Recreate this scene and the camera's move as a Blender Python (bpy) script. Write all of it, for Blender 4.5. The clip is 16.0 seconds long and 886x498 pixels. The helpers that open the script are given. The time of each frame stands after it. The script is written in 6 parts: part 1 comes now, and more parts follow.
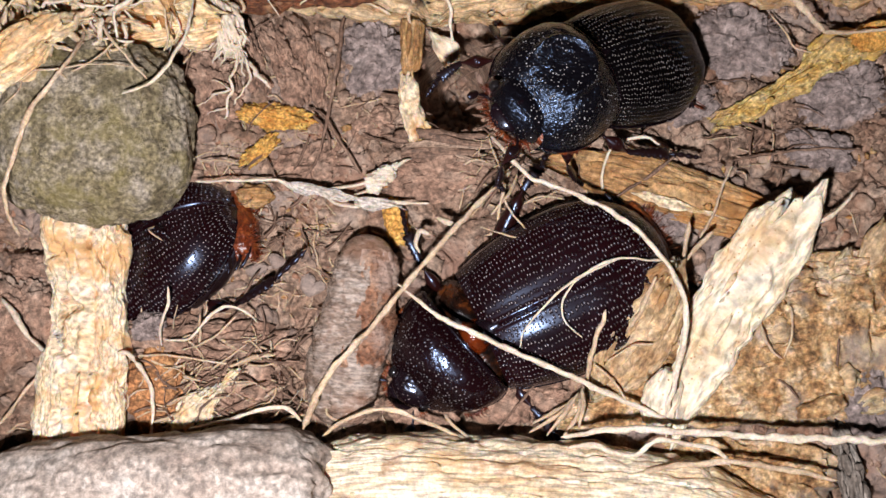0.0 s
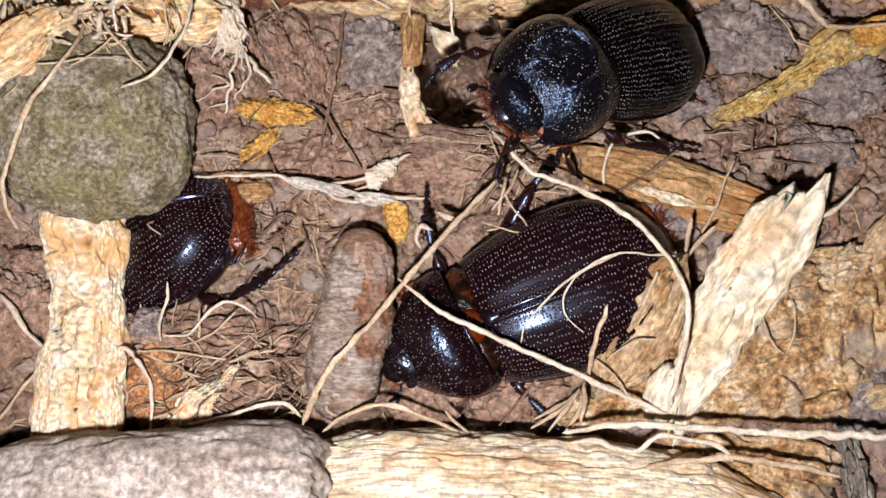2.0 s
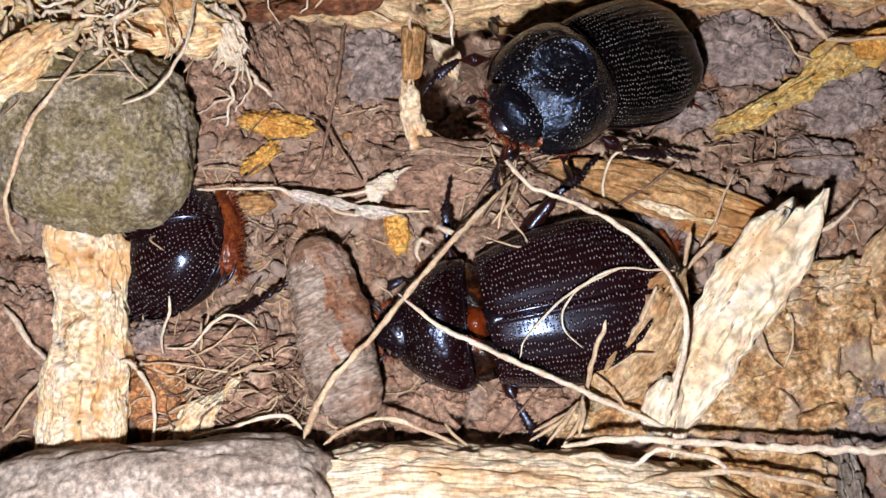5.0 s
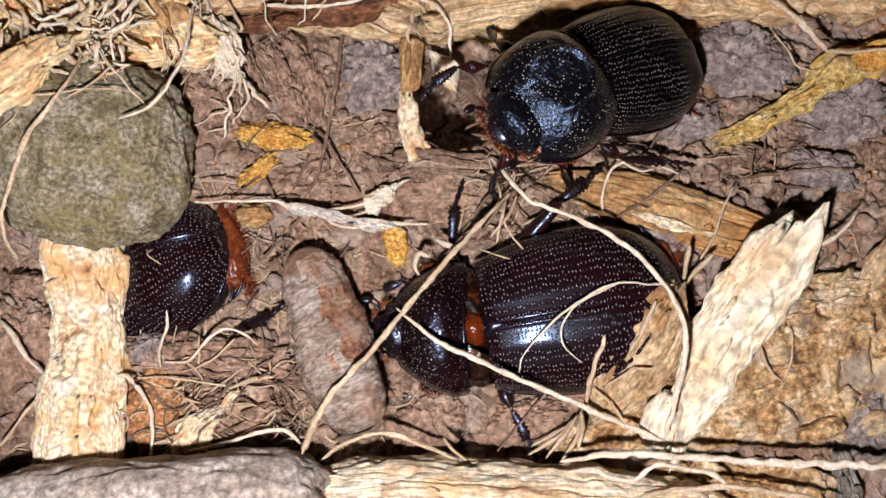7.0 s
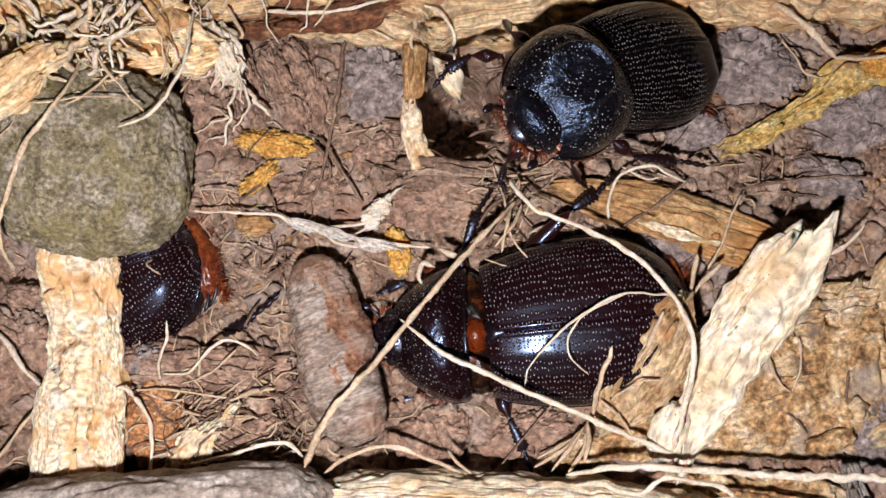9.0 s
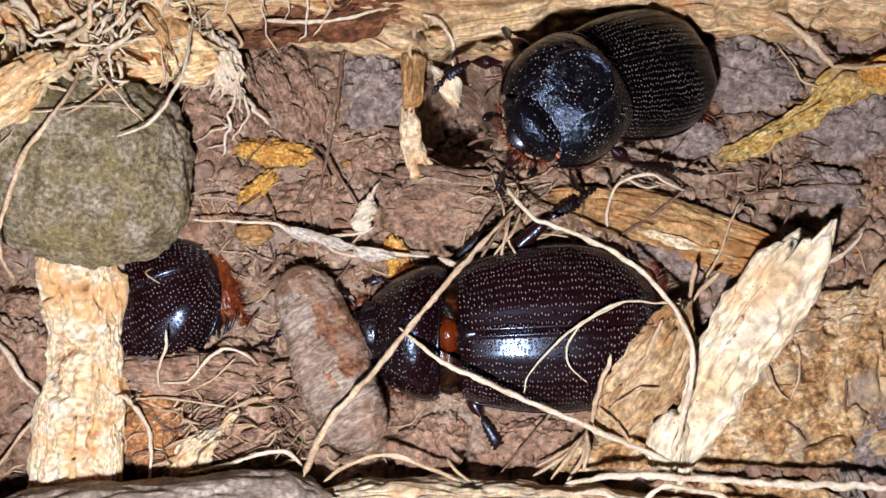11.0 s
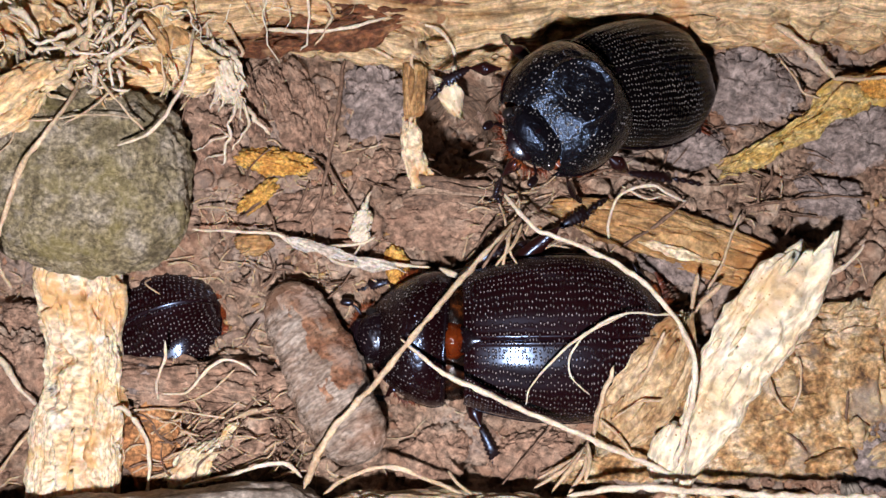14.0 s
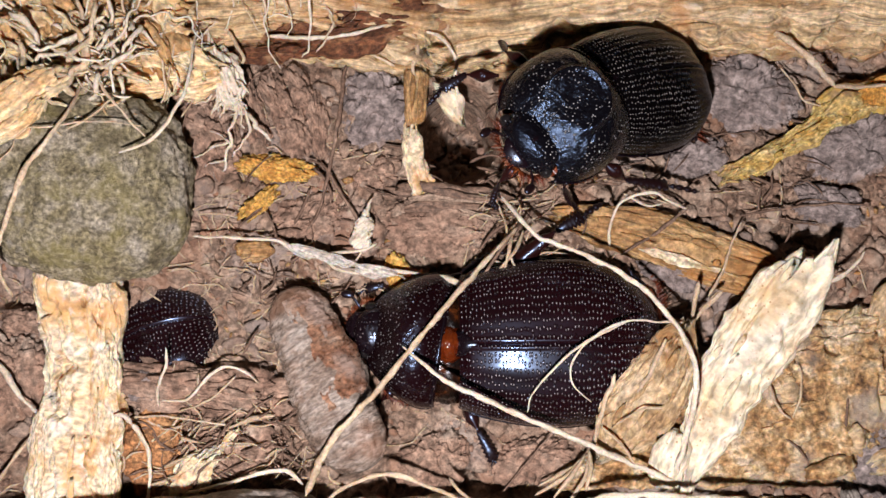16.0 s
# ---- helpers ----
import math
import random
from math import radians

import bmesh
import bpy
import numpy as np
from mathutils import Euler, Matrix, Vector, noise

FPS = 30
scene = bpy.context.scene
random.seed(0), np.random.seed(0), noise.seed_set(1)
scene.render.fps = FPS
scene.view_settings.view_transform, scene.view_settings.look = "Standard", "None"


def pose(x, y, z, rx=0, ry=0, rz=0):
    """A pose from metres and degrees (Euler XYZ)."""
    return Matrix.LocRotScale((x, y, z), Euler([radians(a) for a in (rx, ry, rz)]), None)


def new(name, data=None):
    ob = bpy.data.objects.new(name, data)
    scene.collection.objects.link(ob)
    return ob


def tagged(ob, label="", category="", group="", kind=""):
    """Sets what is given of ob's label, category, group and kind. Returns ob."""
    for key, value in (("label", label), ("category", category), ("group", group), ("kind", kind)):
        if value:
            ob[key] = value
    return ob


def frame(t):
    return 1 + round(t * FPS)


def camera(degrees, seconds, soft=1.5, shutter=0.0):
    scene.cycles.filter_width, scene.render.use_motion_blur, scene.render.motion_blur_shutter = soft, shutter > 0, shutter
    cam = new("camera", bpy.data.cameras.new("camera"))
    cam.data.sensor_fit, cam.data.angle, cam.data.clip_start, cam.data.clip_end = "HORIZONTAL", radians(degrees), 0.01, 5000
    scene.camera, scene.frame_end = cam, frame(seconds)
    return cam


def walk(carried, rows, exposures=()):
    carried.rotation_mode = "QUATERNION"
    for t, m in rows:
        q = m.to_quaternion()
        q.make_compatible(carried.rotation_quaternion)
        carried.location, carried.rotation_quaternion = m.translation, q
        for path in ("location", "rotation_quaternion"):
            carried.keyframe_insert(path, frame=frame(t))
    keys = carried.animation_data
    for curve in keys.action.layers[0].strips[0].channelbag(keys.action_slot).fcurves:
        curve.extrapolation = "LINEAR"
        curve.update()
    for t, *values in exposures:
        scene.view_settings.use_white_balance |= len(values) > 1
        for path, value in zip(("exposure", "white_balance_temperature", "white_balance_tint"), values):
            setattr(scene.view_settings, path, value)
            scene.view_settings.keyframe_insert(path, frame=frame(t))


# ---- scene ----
# A night close-up of three horned beetles among roots, bark and stones on damp soil.
# All shapes are written in millimetres; MM turns them into metres.
MM = 0.001

cam = camera(45.0, 16.0, 1.5)
PATH = [
    (0, -0.00062, -0.00614, 0.14238, 1.397, -0.219, -0.022),
    (0.5, -0.00074, -0.00603, 0.14236, 1.420, -0.231, 0.019),
    (1, -0.00086, -0.00624, 0.14250, 1.500, -0.323, 0.069),
    (1.5, -0.00116, -0.00720, 0.14217, 1.712, -0.355, 0.034),
    (2, -0.00042, -0.00771, 0.14164, 1.805, -0.103, -0.038),
    (2.5, -0.00092, -0.00794, 0.14213, 1.841, -0.208, 0.025),
    (3, -0.00111, -0.00772, 0.14218, 1.700, -0.243, 0.073),
    (3.5, -0.00073, -0.00673, 0.14274, 1.357, -0.020, 0.088),
    (4, -0.00002, -0.00572, 0.14279, 1.059, 0.125, 0.043),
    (6.5, 0.00014, -0.00019, 0.14198, 0.101, 0.049, 0.010),
    (7, 0.00000, 0.00000, 0.14200, 0.002, -0.002, 0.000),
    (7.5, -0.00033, 0.00035, 0.14108, 0.004, 0.143, -0.094),
    (8, -0.00030, 0.00032, 0.14094, 0.093, 0.053, -0.119),
    (8.5, -0.00087, 0.00067, 0.14054, 0.113, -0.139, -0.067),
    (9, -0.00127, 0.00096, 0.14001, 0.109, -0.327, -0.056),
    (11.5, -0.00134, 0.00133, 0.14036, 0.561, -0.411, -0.129),
    (12, -0.00069, 0.00120, 0.14052, 0.716, -0.282, -0.186),
    (12.5, -0.00132, 0.00141, 0.14056, 0.799, -0.415, -0.152),
    (13, -0.00243, 0.00184, 0.14015, 0.714, -0.816, -0.035),
    (13.5, -0.00208, 0.00214, 0.14019, 0.749, -0.730, -0.054),
    (14, -0.00290, 0.00178, 0.13960, 0.791, -1.012, 0.064),
    (14.5, -0.00376, 0.00201, 0.13950, 0.815, -1.349, 0.131),
    (15, -0.00365, 0.00273, 0.14009, 0.795, -1.214, 0.051),
    (15.5, -0.00368, 0.00277, 0.14003, 0.759, -1.275, 0.069),
    (16, -0.00416, 0.00265, 0.13957, 0.792, -1.480, 0.120),
]
walk(cam, [(t, pose(x, y, z, rx, ry, rz)) for t, x, y, z, rx, ry, rz in PATH])

# ---- light: a small white torch beside the lens, and a very dim night sky ----
world = bpy.data.worlds.new("night")
scene.world = world
world.use_nodes = True
world.node_tree.nodes["Background"].inputs[0].default_value = (0.55, 0.68, 1.0, 1)
world.node_tree.nodes["Background"].inputs[1].default_value = 0.004
torch = new("torch", bpy.data.lights.new("torch", "POINT"))
torch.data.energy, torch.data.shadow_soft_size, torch.data.color = 1.5, 0.003, (0.98, 0.945, 1.0)
torch.location = (-0.012, -0.030, 0.137)
scene.view_settings.exposure = 0.0


# ---- noise and mesh helpers ----
def lattice(p, seed):
    """Smooth value noise in -1..1 at the rows of p."""
    i = np.floor(p).astype(np.int64)
    f = p - i
    f = f * f * (3 - 2 * f)
    out = np.zeros(len(p))
    for dx in (0, 1):
        for dy in (0, 1):
            for dz in (0, 1):
                n = (i[:, 0] + dx) * 374761393 + (i[:, 1] + dy) * 668265263 + (i[:, 2] + dz) * 2147483647 + seed * 974711
                n = (n ^ (n >> 13)) * 1274126177 & 0xFFFFFFFF
                n = ((n ^ (n >> 16)) * 2246822519) & 0xFFFFFFFF
                v = (n & 0xFFFF) / 32767.5 - 1
                out += v * np.where(dx, f[:, 0], 1 - f[:, 0]) * np.where(dy, f[:, 1], 1 - f[:, 1]) * np.where(dz, f[:, 2], 1 - f[:, 2])
    return out


def fbm(p, seed=0, octaves=4, gain=0.5):
    p = np.asarray(p, float)
    total, amp, norm = np.zeros(len(p)), 1.0, 0.0
    for k in range(octaves):
        total += amp * lattice(p * 2.0**k + 17.3 * k, seed + k)
        norm += amp
        amp *= gain
    return total / norm * 1.6


def smooth(a, b, x):
    t = np.clip((x - a) / (b - a), 0, 1)
    return t * t * (3 - 2 * t)


def spline(rows, step):
    """Catmull-Rom through rows of numbers (the first three a place), sampled about every step mm."""
    r = np.array(rows, float)
    if len(r) == 2:
        r = np.array([r[0], (r[0] * 2 + r[1]) / 3, (r[0] + r[1] * 2) / 3, r[1]])
    r = np.vstack([2 * r[0] - r[1], r, 2 * r[-1] - r[-2]])
    out = []
    for k in range(1, len(r) - 2):
        n = max(2, int(np.linalg.norm(r[k + 1, :3] - r[k, :3]) / step))
        t = np.arange(n)[:, None] / n
        a, b, c, d = r[k - 1], r[k], r[k + 1], r[k + 2]
        out.append(0.5 * (2 * b + (c - a) * t + (2 * a - 5 * b + 4 * c - d) * t**2 + (3 * b - a - 3 * c + d) * t**3))
    return np.vstack([*out, r[-2:-1]])


def ring_faces(rows, ring, start=0):
    a = np.arange(rows - 1)[:, None] * ring + np.arange(ring)[None] + start
    b = np.arange(rows - 1)[:, None] * ring + (np.arange(ring)[None] + 1) % ring + start
    return np.stack([a, b, b + ring, a + ring], -1).reshape(-1, 4).tolist()


def swept(centre, side, up, rad_side, rad_up, along, arc_scale=1.0):
    """Closed body from rings; rad_* are (n, ring) offsets. Returns vertices, faces and a (u, v) per vertex in mm."""
    n, ring = rad_side.shape
    v = centre[:, None] + side[:, None] * rad_side[..., None] + up[:, None] * rad_up[..., None]
    ends = [v[0].mean(0), v[-1].mean(0)]
    verts = np.vstack([v.reshape(-1, 3), ends])
    faces = ring_faces(n, ring)
    base = n * ring
    faces += [[base, (j + 1) % ring, j] for j in range(ring)]
    faces += [[base + 1, (n - 1) * ring + j, (n - 1) * ring + (j + 1) % ring] for j in range(ring)]
    per = np.abs(np.linspace(-1, 1, ring, endpoint=False)) * ring * arc_scale
    uv = np.stack([np.repeat(along, ring), np.tile(per, n)], -1)
    return verts, faces, np.vstack([uv, uv[:1], uv[-1:]])


def frames_along(c):
    t = np.gradient(c, axis=0)
    t /= np.linalg.norm(t, axis=1)[:, None] + 1e-9
    side = np.cross(t, [0.02, 0.01, 1.0])
    side /= np.linalg.norm(side, axis=1)[:, None] + 1e-9
    return t, side, np.cross(side, t)


def lath(rows, seed, ring=64, step=0.5, fibre=0.25, coarse=0.5, crack=0.0, rag=1.5, power=2.6, wave=0.12, pit=0.0):
    """A piece of wood or bark from rows of (x, y, z, half width, half thickness), with fibres, cracks and torn ends."""
    s = spline(rows, step)
    c, w, h = s[:, :3], s[:, 3], s[:, 4]
    n = len(s)
    along = np.r_[0, np.cumsum(np.linalg.norm(np.diff(c, axis=0), axis=1))]
    t, side, up = frames_along(c)
    phi = np.linspace(-np.pi, np.pi, ring, endpoint=False)
    cs, sn = np.cos(phi), np.sin(phi)
    px = np.sign(cs) * np.abs(cs) ** (2 / power)
    py = np.sign(sn) * np.abs(sn) ** (2 / power)
    rs, ru = w[:, None] * px, h[:, None] * py
    A, X, Y = np.repeat(along, ring), rs.ravel(), ru.ravel()
    fine = fbm(np.stack([A * wave, X * 1.6, Y * 1.6], -1), seed, 3)
    big = fbm(np.stack([A * 0.22, X * 0.35, Y * 0.35], -1), seed + 9, 3)
    d = fibre * fine + coarse * big + 0.35 * fibre * fbm(np.stack([A * 1.1, X * 1.3, Y * 1.3], -1), seed + 31, 3)
    if pit:
        d -= pit * smooth(0.25, 0.75, fbm(np.stack([A * 0.45, X * 0.8, Y * 0.8], -1), seed + 51, 3))
    if crack:
        gap = np.abs(fbm(np.stack([A * 0.07, X * 0.5, Y * 0.5], -1), seed + 21, 2))
        d -= crack * (1 - smooth(0.0, 0.13, gap))
    d = d.reshape(n, ring)
    q = np.minimum(along, along[-1] - along)
    close = np.sqrt(np.clip(q / 1.2, 0.02, 1))[:, None]
    rs, ru = (rs + d * px) * (0.75 + 0.25 * close), (ru + d * py) * close
    torn = fbm(np.stack([np.zeros(ring) + seed, px * w.mean() * 0.9, py * h.mean() * 0.9], -1), seed + 5, 3)
    k = np.linspace(-1, 1, n)[:, None]
    shift = rag * torn[None] * np.sign(k) * np.abs(k) ** 6
    verts, faces, uv = swept(c, side, up, rs, ru, along, 2.2 * (w.mean() + h.mean()) / ring)
    verts[: n * ring] += (t[:, None] * shift[..., None]).reshape(-1, 3)
    return verts, faces, uv


def tube(rows, seed, ring=8, step=0.45, rough=0.12, bend=0.12, octaves=4):
    """A root from rows of (x, y, z, radius)."""
    s = spline(rows, step)
    along = np.r_[0, np.cumsum(np.linalg.norm(np.diff(s[:, :3], axis=0), axis=1))]
    q = np.stack([along * 0.55, along * 0, along * 0], -1)
    c = s[:, :3] + (bend * np.stack([fbm(q, seed + k, octaves) for k in range(3)], -1) if bend else 0)
    t, side, up = frames_along(c)
    phi = np.linspace(-np.pi, np.pi, ring, endpoint=False)
    n = len(s)
    k = np.stack([np.repeat(along, ring) * 0.9, np.tile(np.cos(phi), n), np.tile(np.sin(phi), n)], -1)
    r = s[:, 3:4] * (1 + rough * 2 * fbm(k, seed + 4, 2).reshape(n, ring))
    tip = np.clip(np.minimum(along, along[-1] - along) / (2 * s[:, 3] + 0.01), 0.25, 1)[:, None]
    return swept(c, side, up, r * tip * np.cos(phi), r * tip * np.sin(phi), along, 0.05)


ICO = {}


def ico(n):
    if n not in ICO:
        bm = bmesh.new()
        bmesh.ops.create_icosphere(bm, subdivisions=n, radius=1)
        ICO[n] = (np.array([v.co[:] for v in bm.verts]), [[v.index for v in f.verts] for f in bm.faces])
        bm.free()
    return ICO[n]


def blob(place, radii, seed, n=4, power=2.0, amp=0.1, freq=1.2, fine=0.02, yaw=0.0, tilt=0.0, mid=0.0, crack=0.0):
    """A rounded lump: a superellipsoid with two scales of unevenness, in mm."""
    d, faces = ico(n)
    k = (np.abs(d) ** power).sum(1) ** (-1 / power)
    v = d * k[:, None]
    ridge = 1 - np.abs(fbm(d * freq * 1.7 + 5, seed + 7, 2)) * 3.4
    v = v * (1 + amp * fbm(d * freq, seed, 3) + mid * np.clip(-ridge, -1, 0.4) + fine * fbm(d * freq * 7, seed + 3, 4))[:, None] * radii
    if crack:
        line = np.abs(fbm(d * np.array([1.5, 0.8, 1.0]) * 1.3 + seed, seed + 11, 3))
        v = v * (1 - crack * (1 - smooth(0.0, 0.05, line)) * smooth(-0.35, 0.2, fbm(d * 1.6, seed + 13, 2)))[:, None]
    m = np.array((Matrix.Rotation(radians(yaw), 3, "Z") @ Matrix.Rotation(radians(tilt), 3, "Y")).transposed())
    return v @ m + np.array(place), faces, None


def joined(*bits):
    vs, fs, uvs, k = [], [], [], 0
    for v, f, uv in bits:
        vs.append(v)
        fs += [[i + k for i in face] for face in f]
        uvs.append(uv if uv is not None else v[:, :2] * 1.0)
        k += len(v)
    return np.vstack(vs), fs, np.vstack(uvs)


def mesh_of(name, shape, material, origin):
    v, f, uv = shape
    me = bpy.data.meshes.new(name)
    me.from_pydata(((v - origin) * MM).tolist(), [], f)
    uv = v[:, :2] if uv is None else uv
    if len(v):
        lay = me.uv_layers.new(name="UVMap")
        idx = np.zeros(len(me.loops), np.int32)
        me.loops.foreach_get("vertex_index", idx)
        lay.data.foreach_set("uv", (uv[idx] * MM).astype(np.float32).ravel())
    me.shade_smooth()
    me.materials.append(material)
    return me


def thing(name, shape, material, label, category, group="", kind=""):
    """A top-level thing of one mesh, with its origin at its base."""
    v = shape[0]
    o = np.array([v[:, 0].mean(), v[:, 1].mean(), v[:, 2].min()])
    ob = new(name, mesh_of(name, shape, material, o))
    ob.location = Vector(o * MM)
    return tagged(ob, label, category, group, kind)


def part(name, shape, material, parent, label="", origin=(0, 0, 0)):
    """A part in its parent's space, turned about origin (mm in that space)."""
    ob = new(name, mesh_of(name, shape, material, np.array(origin, float)))
    ob.parent = parent
    ob.location = Vector(origin) * MM
    return tagged(ob, label)


# ---- materials ----
def surface(name, stops, scale, stretch=(1, 1, 1), coords="Object", rough=(0.6, 0.9), bump=0.35, depth=0.25, speck=None, spec=0.35, grit=(0.45, 0.5), patch=(), relief=0.6, mottle=(0.55, 1.3), soak=0.0):
    """A grainy natural surface: colour bands by noise of about scale mm, a finer grain over it, and relief of depth mm."""
    m = bpy.data.materials.new(name)
    m.use_nodes = True
    nt = m.node_tree
    n, l = nt.nodes, nt.links
    b = n["Principled BSDF"]
    co = n.new("ShaderNodeTexCoord")
    mp = n.new("ShaderNodeMapping")
    mp.inputs["Scale"].default_value = [k / (scale * MM) for k in stretch]
    l.new(co.outputs[coords], mp.inputs[0])
    big = n.new("ShaderNodeTexNoise")
    big.inputs["Scale"].default_value, big.inputs["Detail"].default_value, big.inputs["Roughness"].default_value = 1.0, 8, 0.62
    l.new(mp.outputs[0], big.inputs[0])
    ramp = n.new("ShaderNodeValToRGB")
    el = ramp.color_ramp.elements
    while len(el) < len(stops):
        el.new(0.5)
    for e, (p, c) in zip(el, stops):
        e.position, e.color = p, (*c, 1)
    l.new(big.outputs[0], ramp.inputs[0])
    fine = n.new("ShaderNodeTexNoise")
    fine.inputs["Scale"].default_value, fine.inputs["Detail"].default_value = 5.5, 6
    l.new(mp.outputs[0], fine.inputs[0])
    gray = n.new("ShaderNodeMapRange")
    gray.inputs[1].default_value, gray.inputs[2].default_value, gray.inputs[3].default_value, gray.inputs[4].default_value = 0.36, 0.64, *mottle
    l.new(fine.outputs[0], gray.inputs[0])
    mul = n.new("ShaderNodeMix")
    mul.data_type, mul.blend_type = "RGBA", "MULTIPLY"
    mul.inputs[0].default_value = 1
    l.new(ramp.outputs[0], mul.inputs[6])
    l.new(gray.outputs[0], mul.inputs[7])
    colour = mul.outputs[2]
    grain = n.new("ShaderNodeTexNoise")
    grain.inputs["Scale"].default_value, grain.inputs["Detail"].default_value, grain.inputs["Roughness"].default_value = 1000 / grit[0], 6, 0.75
    l.new(co.outputs["Object"], grain.inputs[0])
    tone = n.new("ShaderNodeMapRange")
    tone.inputs[1].default_value, tone.inputs[2].default_value, tone.inputs[3].default_value, tone.inputs[4].default_value = 0.38, 0.62, 1 - grit[1], 1 + grit[1] * 0.6
    l.new(grain.outputs[0], tone.inputs[0])
    mul = n.new("ShaderNodeMix")
    mul.data_type, mul.blend_type = "RGBA", "MULTIPLY"
    mul.inputs[0].default_value = 1
    l.new(colour, mul.inputs[6])
    l.new(tone.outputs[0], mul.inputs[7])
    colour = mul.outputs[2]
    for size, level, tint, amount in patch:
        spot = n.new("ShaderNodeTexNoise")
        spot.inputs["Scale"].default_value, spot.inputs["Detail"].default_value, spot.inputs["Roughness"].default_value = 1000 / size, 6, 0.6
        l.new(co.outputs["Object"], spot.inputs[0])
        cut = n.new("ShaderNodeMapRange")
        cut.inputs[1].default_value, cut.inputs[2].default_value, cut.inputs[4].default_value = level, level + 0.1, amount
        l.new(spot.outputs[0], cut.inputs[0])
        lay = n.new("ShaderNodeMix")
        lay.data_type = "RGBA"
        lay.inputs[7].default_value = (*tint, 1)
        l.new(cut.outputs[0], lay.inputs[0])
        l.new(colour, lay.inputs[6])
        colour = lay.outputs[2]
    if speck:
        vor = n.new("ShaderNodeTexVoronoi")
        vor.inputs["Scale"].default_value = 1000 / speck[0]
        l.new(co.outputs["Object"], vor.inputs[0])
        cut = n.new("ShaderNodeMapRange")
        cut.inputs[1].default_value, cut.inputs[2].default_value, cut.inputs[3].default_value, cut.inputs[4].default_value = speck[1], speck[1] + 0.09, 1, 0
        l.new(vor.outputs["Distance"], cut.inputs[0])
        some = n.new("ShaderNodeTexNoise")
        some.inputs["Scale"].default_value = 160
        l.new(co.outputs["Object"], some.inputs[0])
        keep = n.new("ShaderNodeMapRange")
        keep.inputs[1].default_value, keep.inputs[2].default_value = 0.36, 0.5
        l.new(some.outputs[0], keep.inputs[0])
        both = n.new("ShaderNodeMath")
        both.operation = "MULTIPLY"
        l.new(cut.outputs[0], both.inputs[0])
        l.new(keep.outputs[0], both.inputs[1])
        dot = n.new("ShaderNodeMix")
        dot.data_type = "RGBA"
        dot.inputs[7].default_value = (*speck[2], 1)
        l.new(both.outputs[0], dot.inputs[0])
        l.new(colour, dot.inputs[6])
        colour = dot.outputs[2]
    l.new(colour, b.inputs["Base Color"])
    rr = n.new("ShaderNodeMapRange")
    rr.inputs[3].default_value, rr.inputs[4].default_value = rough
    l.new(fine.outputs[0], rr.inputs[0])
    l.new(rr.outputs[0], b.inputs["Roughness"])
    add = n.new("ShaderNodeMath")
    add.operation = "MULTIPLY_ADD"
    add.inputs[1].default_value = 0.35
    l.new(fine.outputs[0], add.inputs[0])
    l.new(big.outputs[0], add.inputs[2])
    more = n.new("ShaderNodeMath")
    more.operation = "MULTIPLY_ADD"
    more.inputs[1].default_value = relief
    l.new(grain.outputs[0], more.inputs[0])
    l.new(add.outputs[0], more.inputs[2])
    bp = n.new("ShaderNodeBump")
    bp.inputs["Strength"].default_value, bp.inputs["Distance"].default_value = bump, depth * MM
    l.new(more.outputs[0], bp.inputs["Height"])
    l.new(bp.outputs[0], b.inputs["Normal"])
    b.inputs["Specular IOR Level"].default_value = spec
    if soak:  # light that spreads inside soft wood, in mm
        b.inputs["Subsurface Weight"].default_value, b.inputs["Subsurface Scale"].default_value = 0.45, soak * MM
        b.inputs["Subsurface Radius"].default_value = (1.0, 0.42, 0.16)
    return m


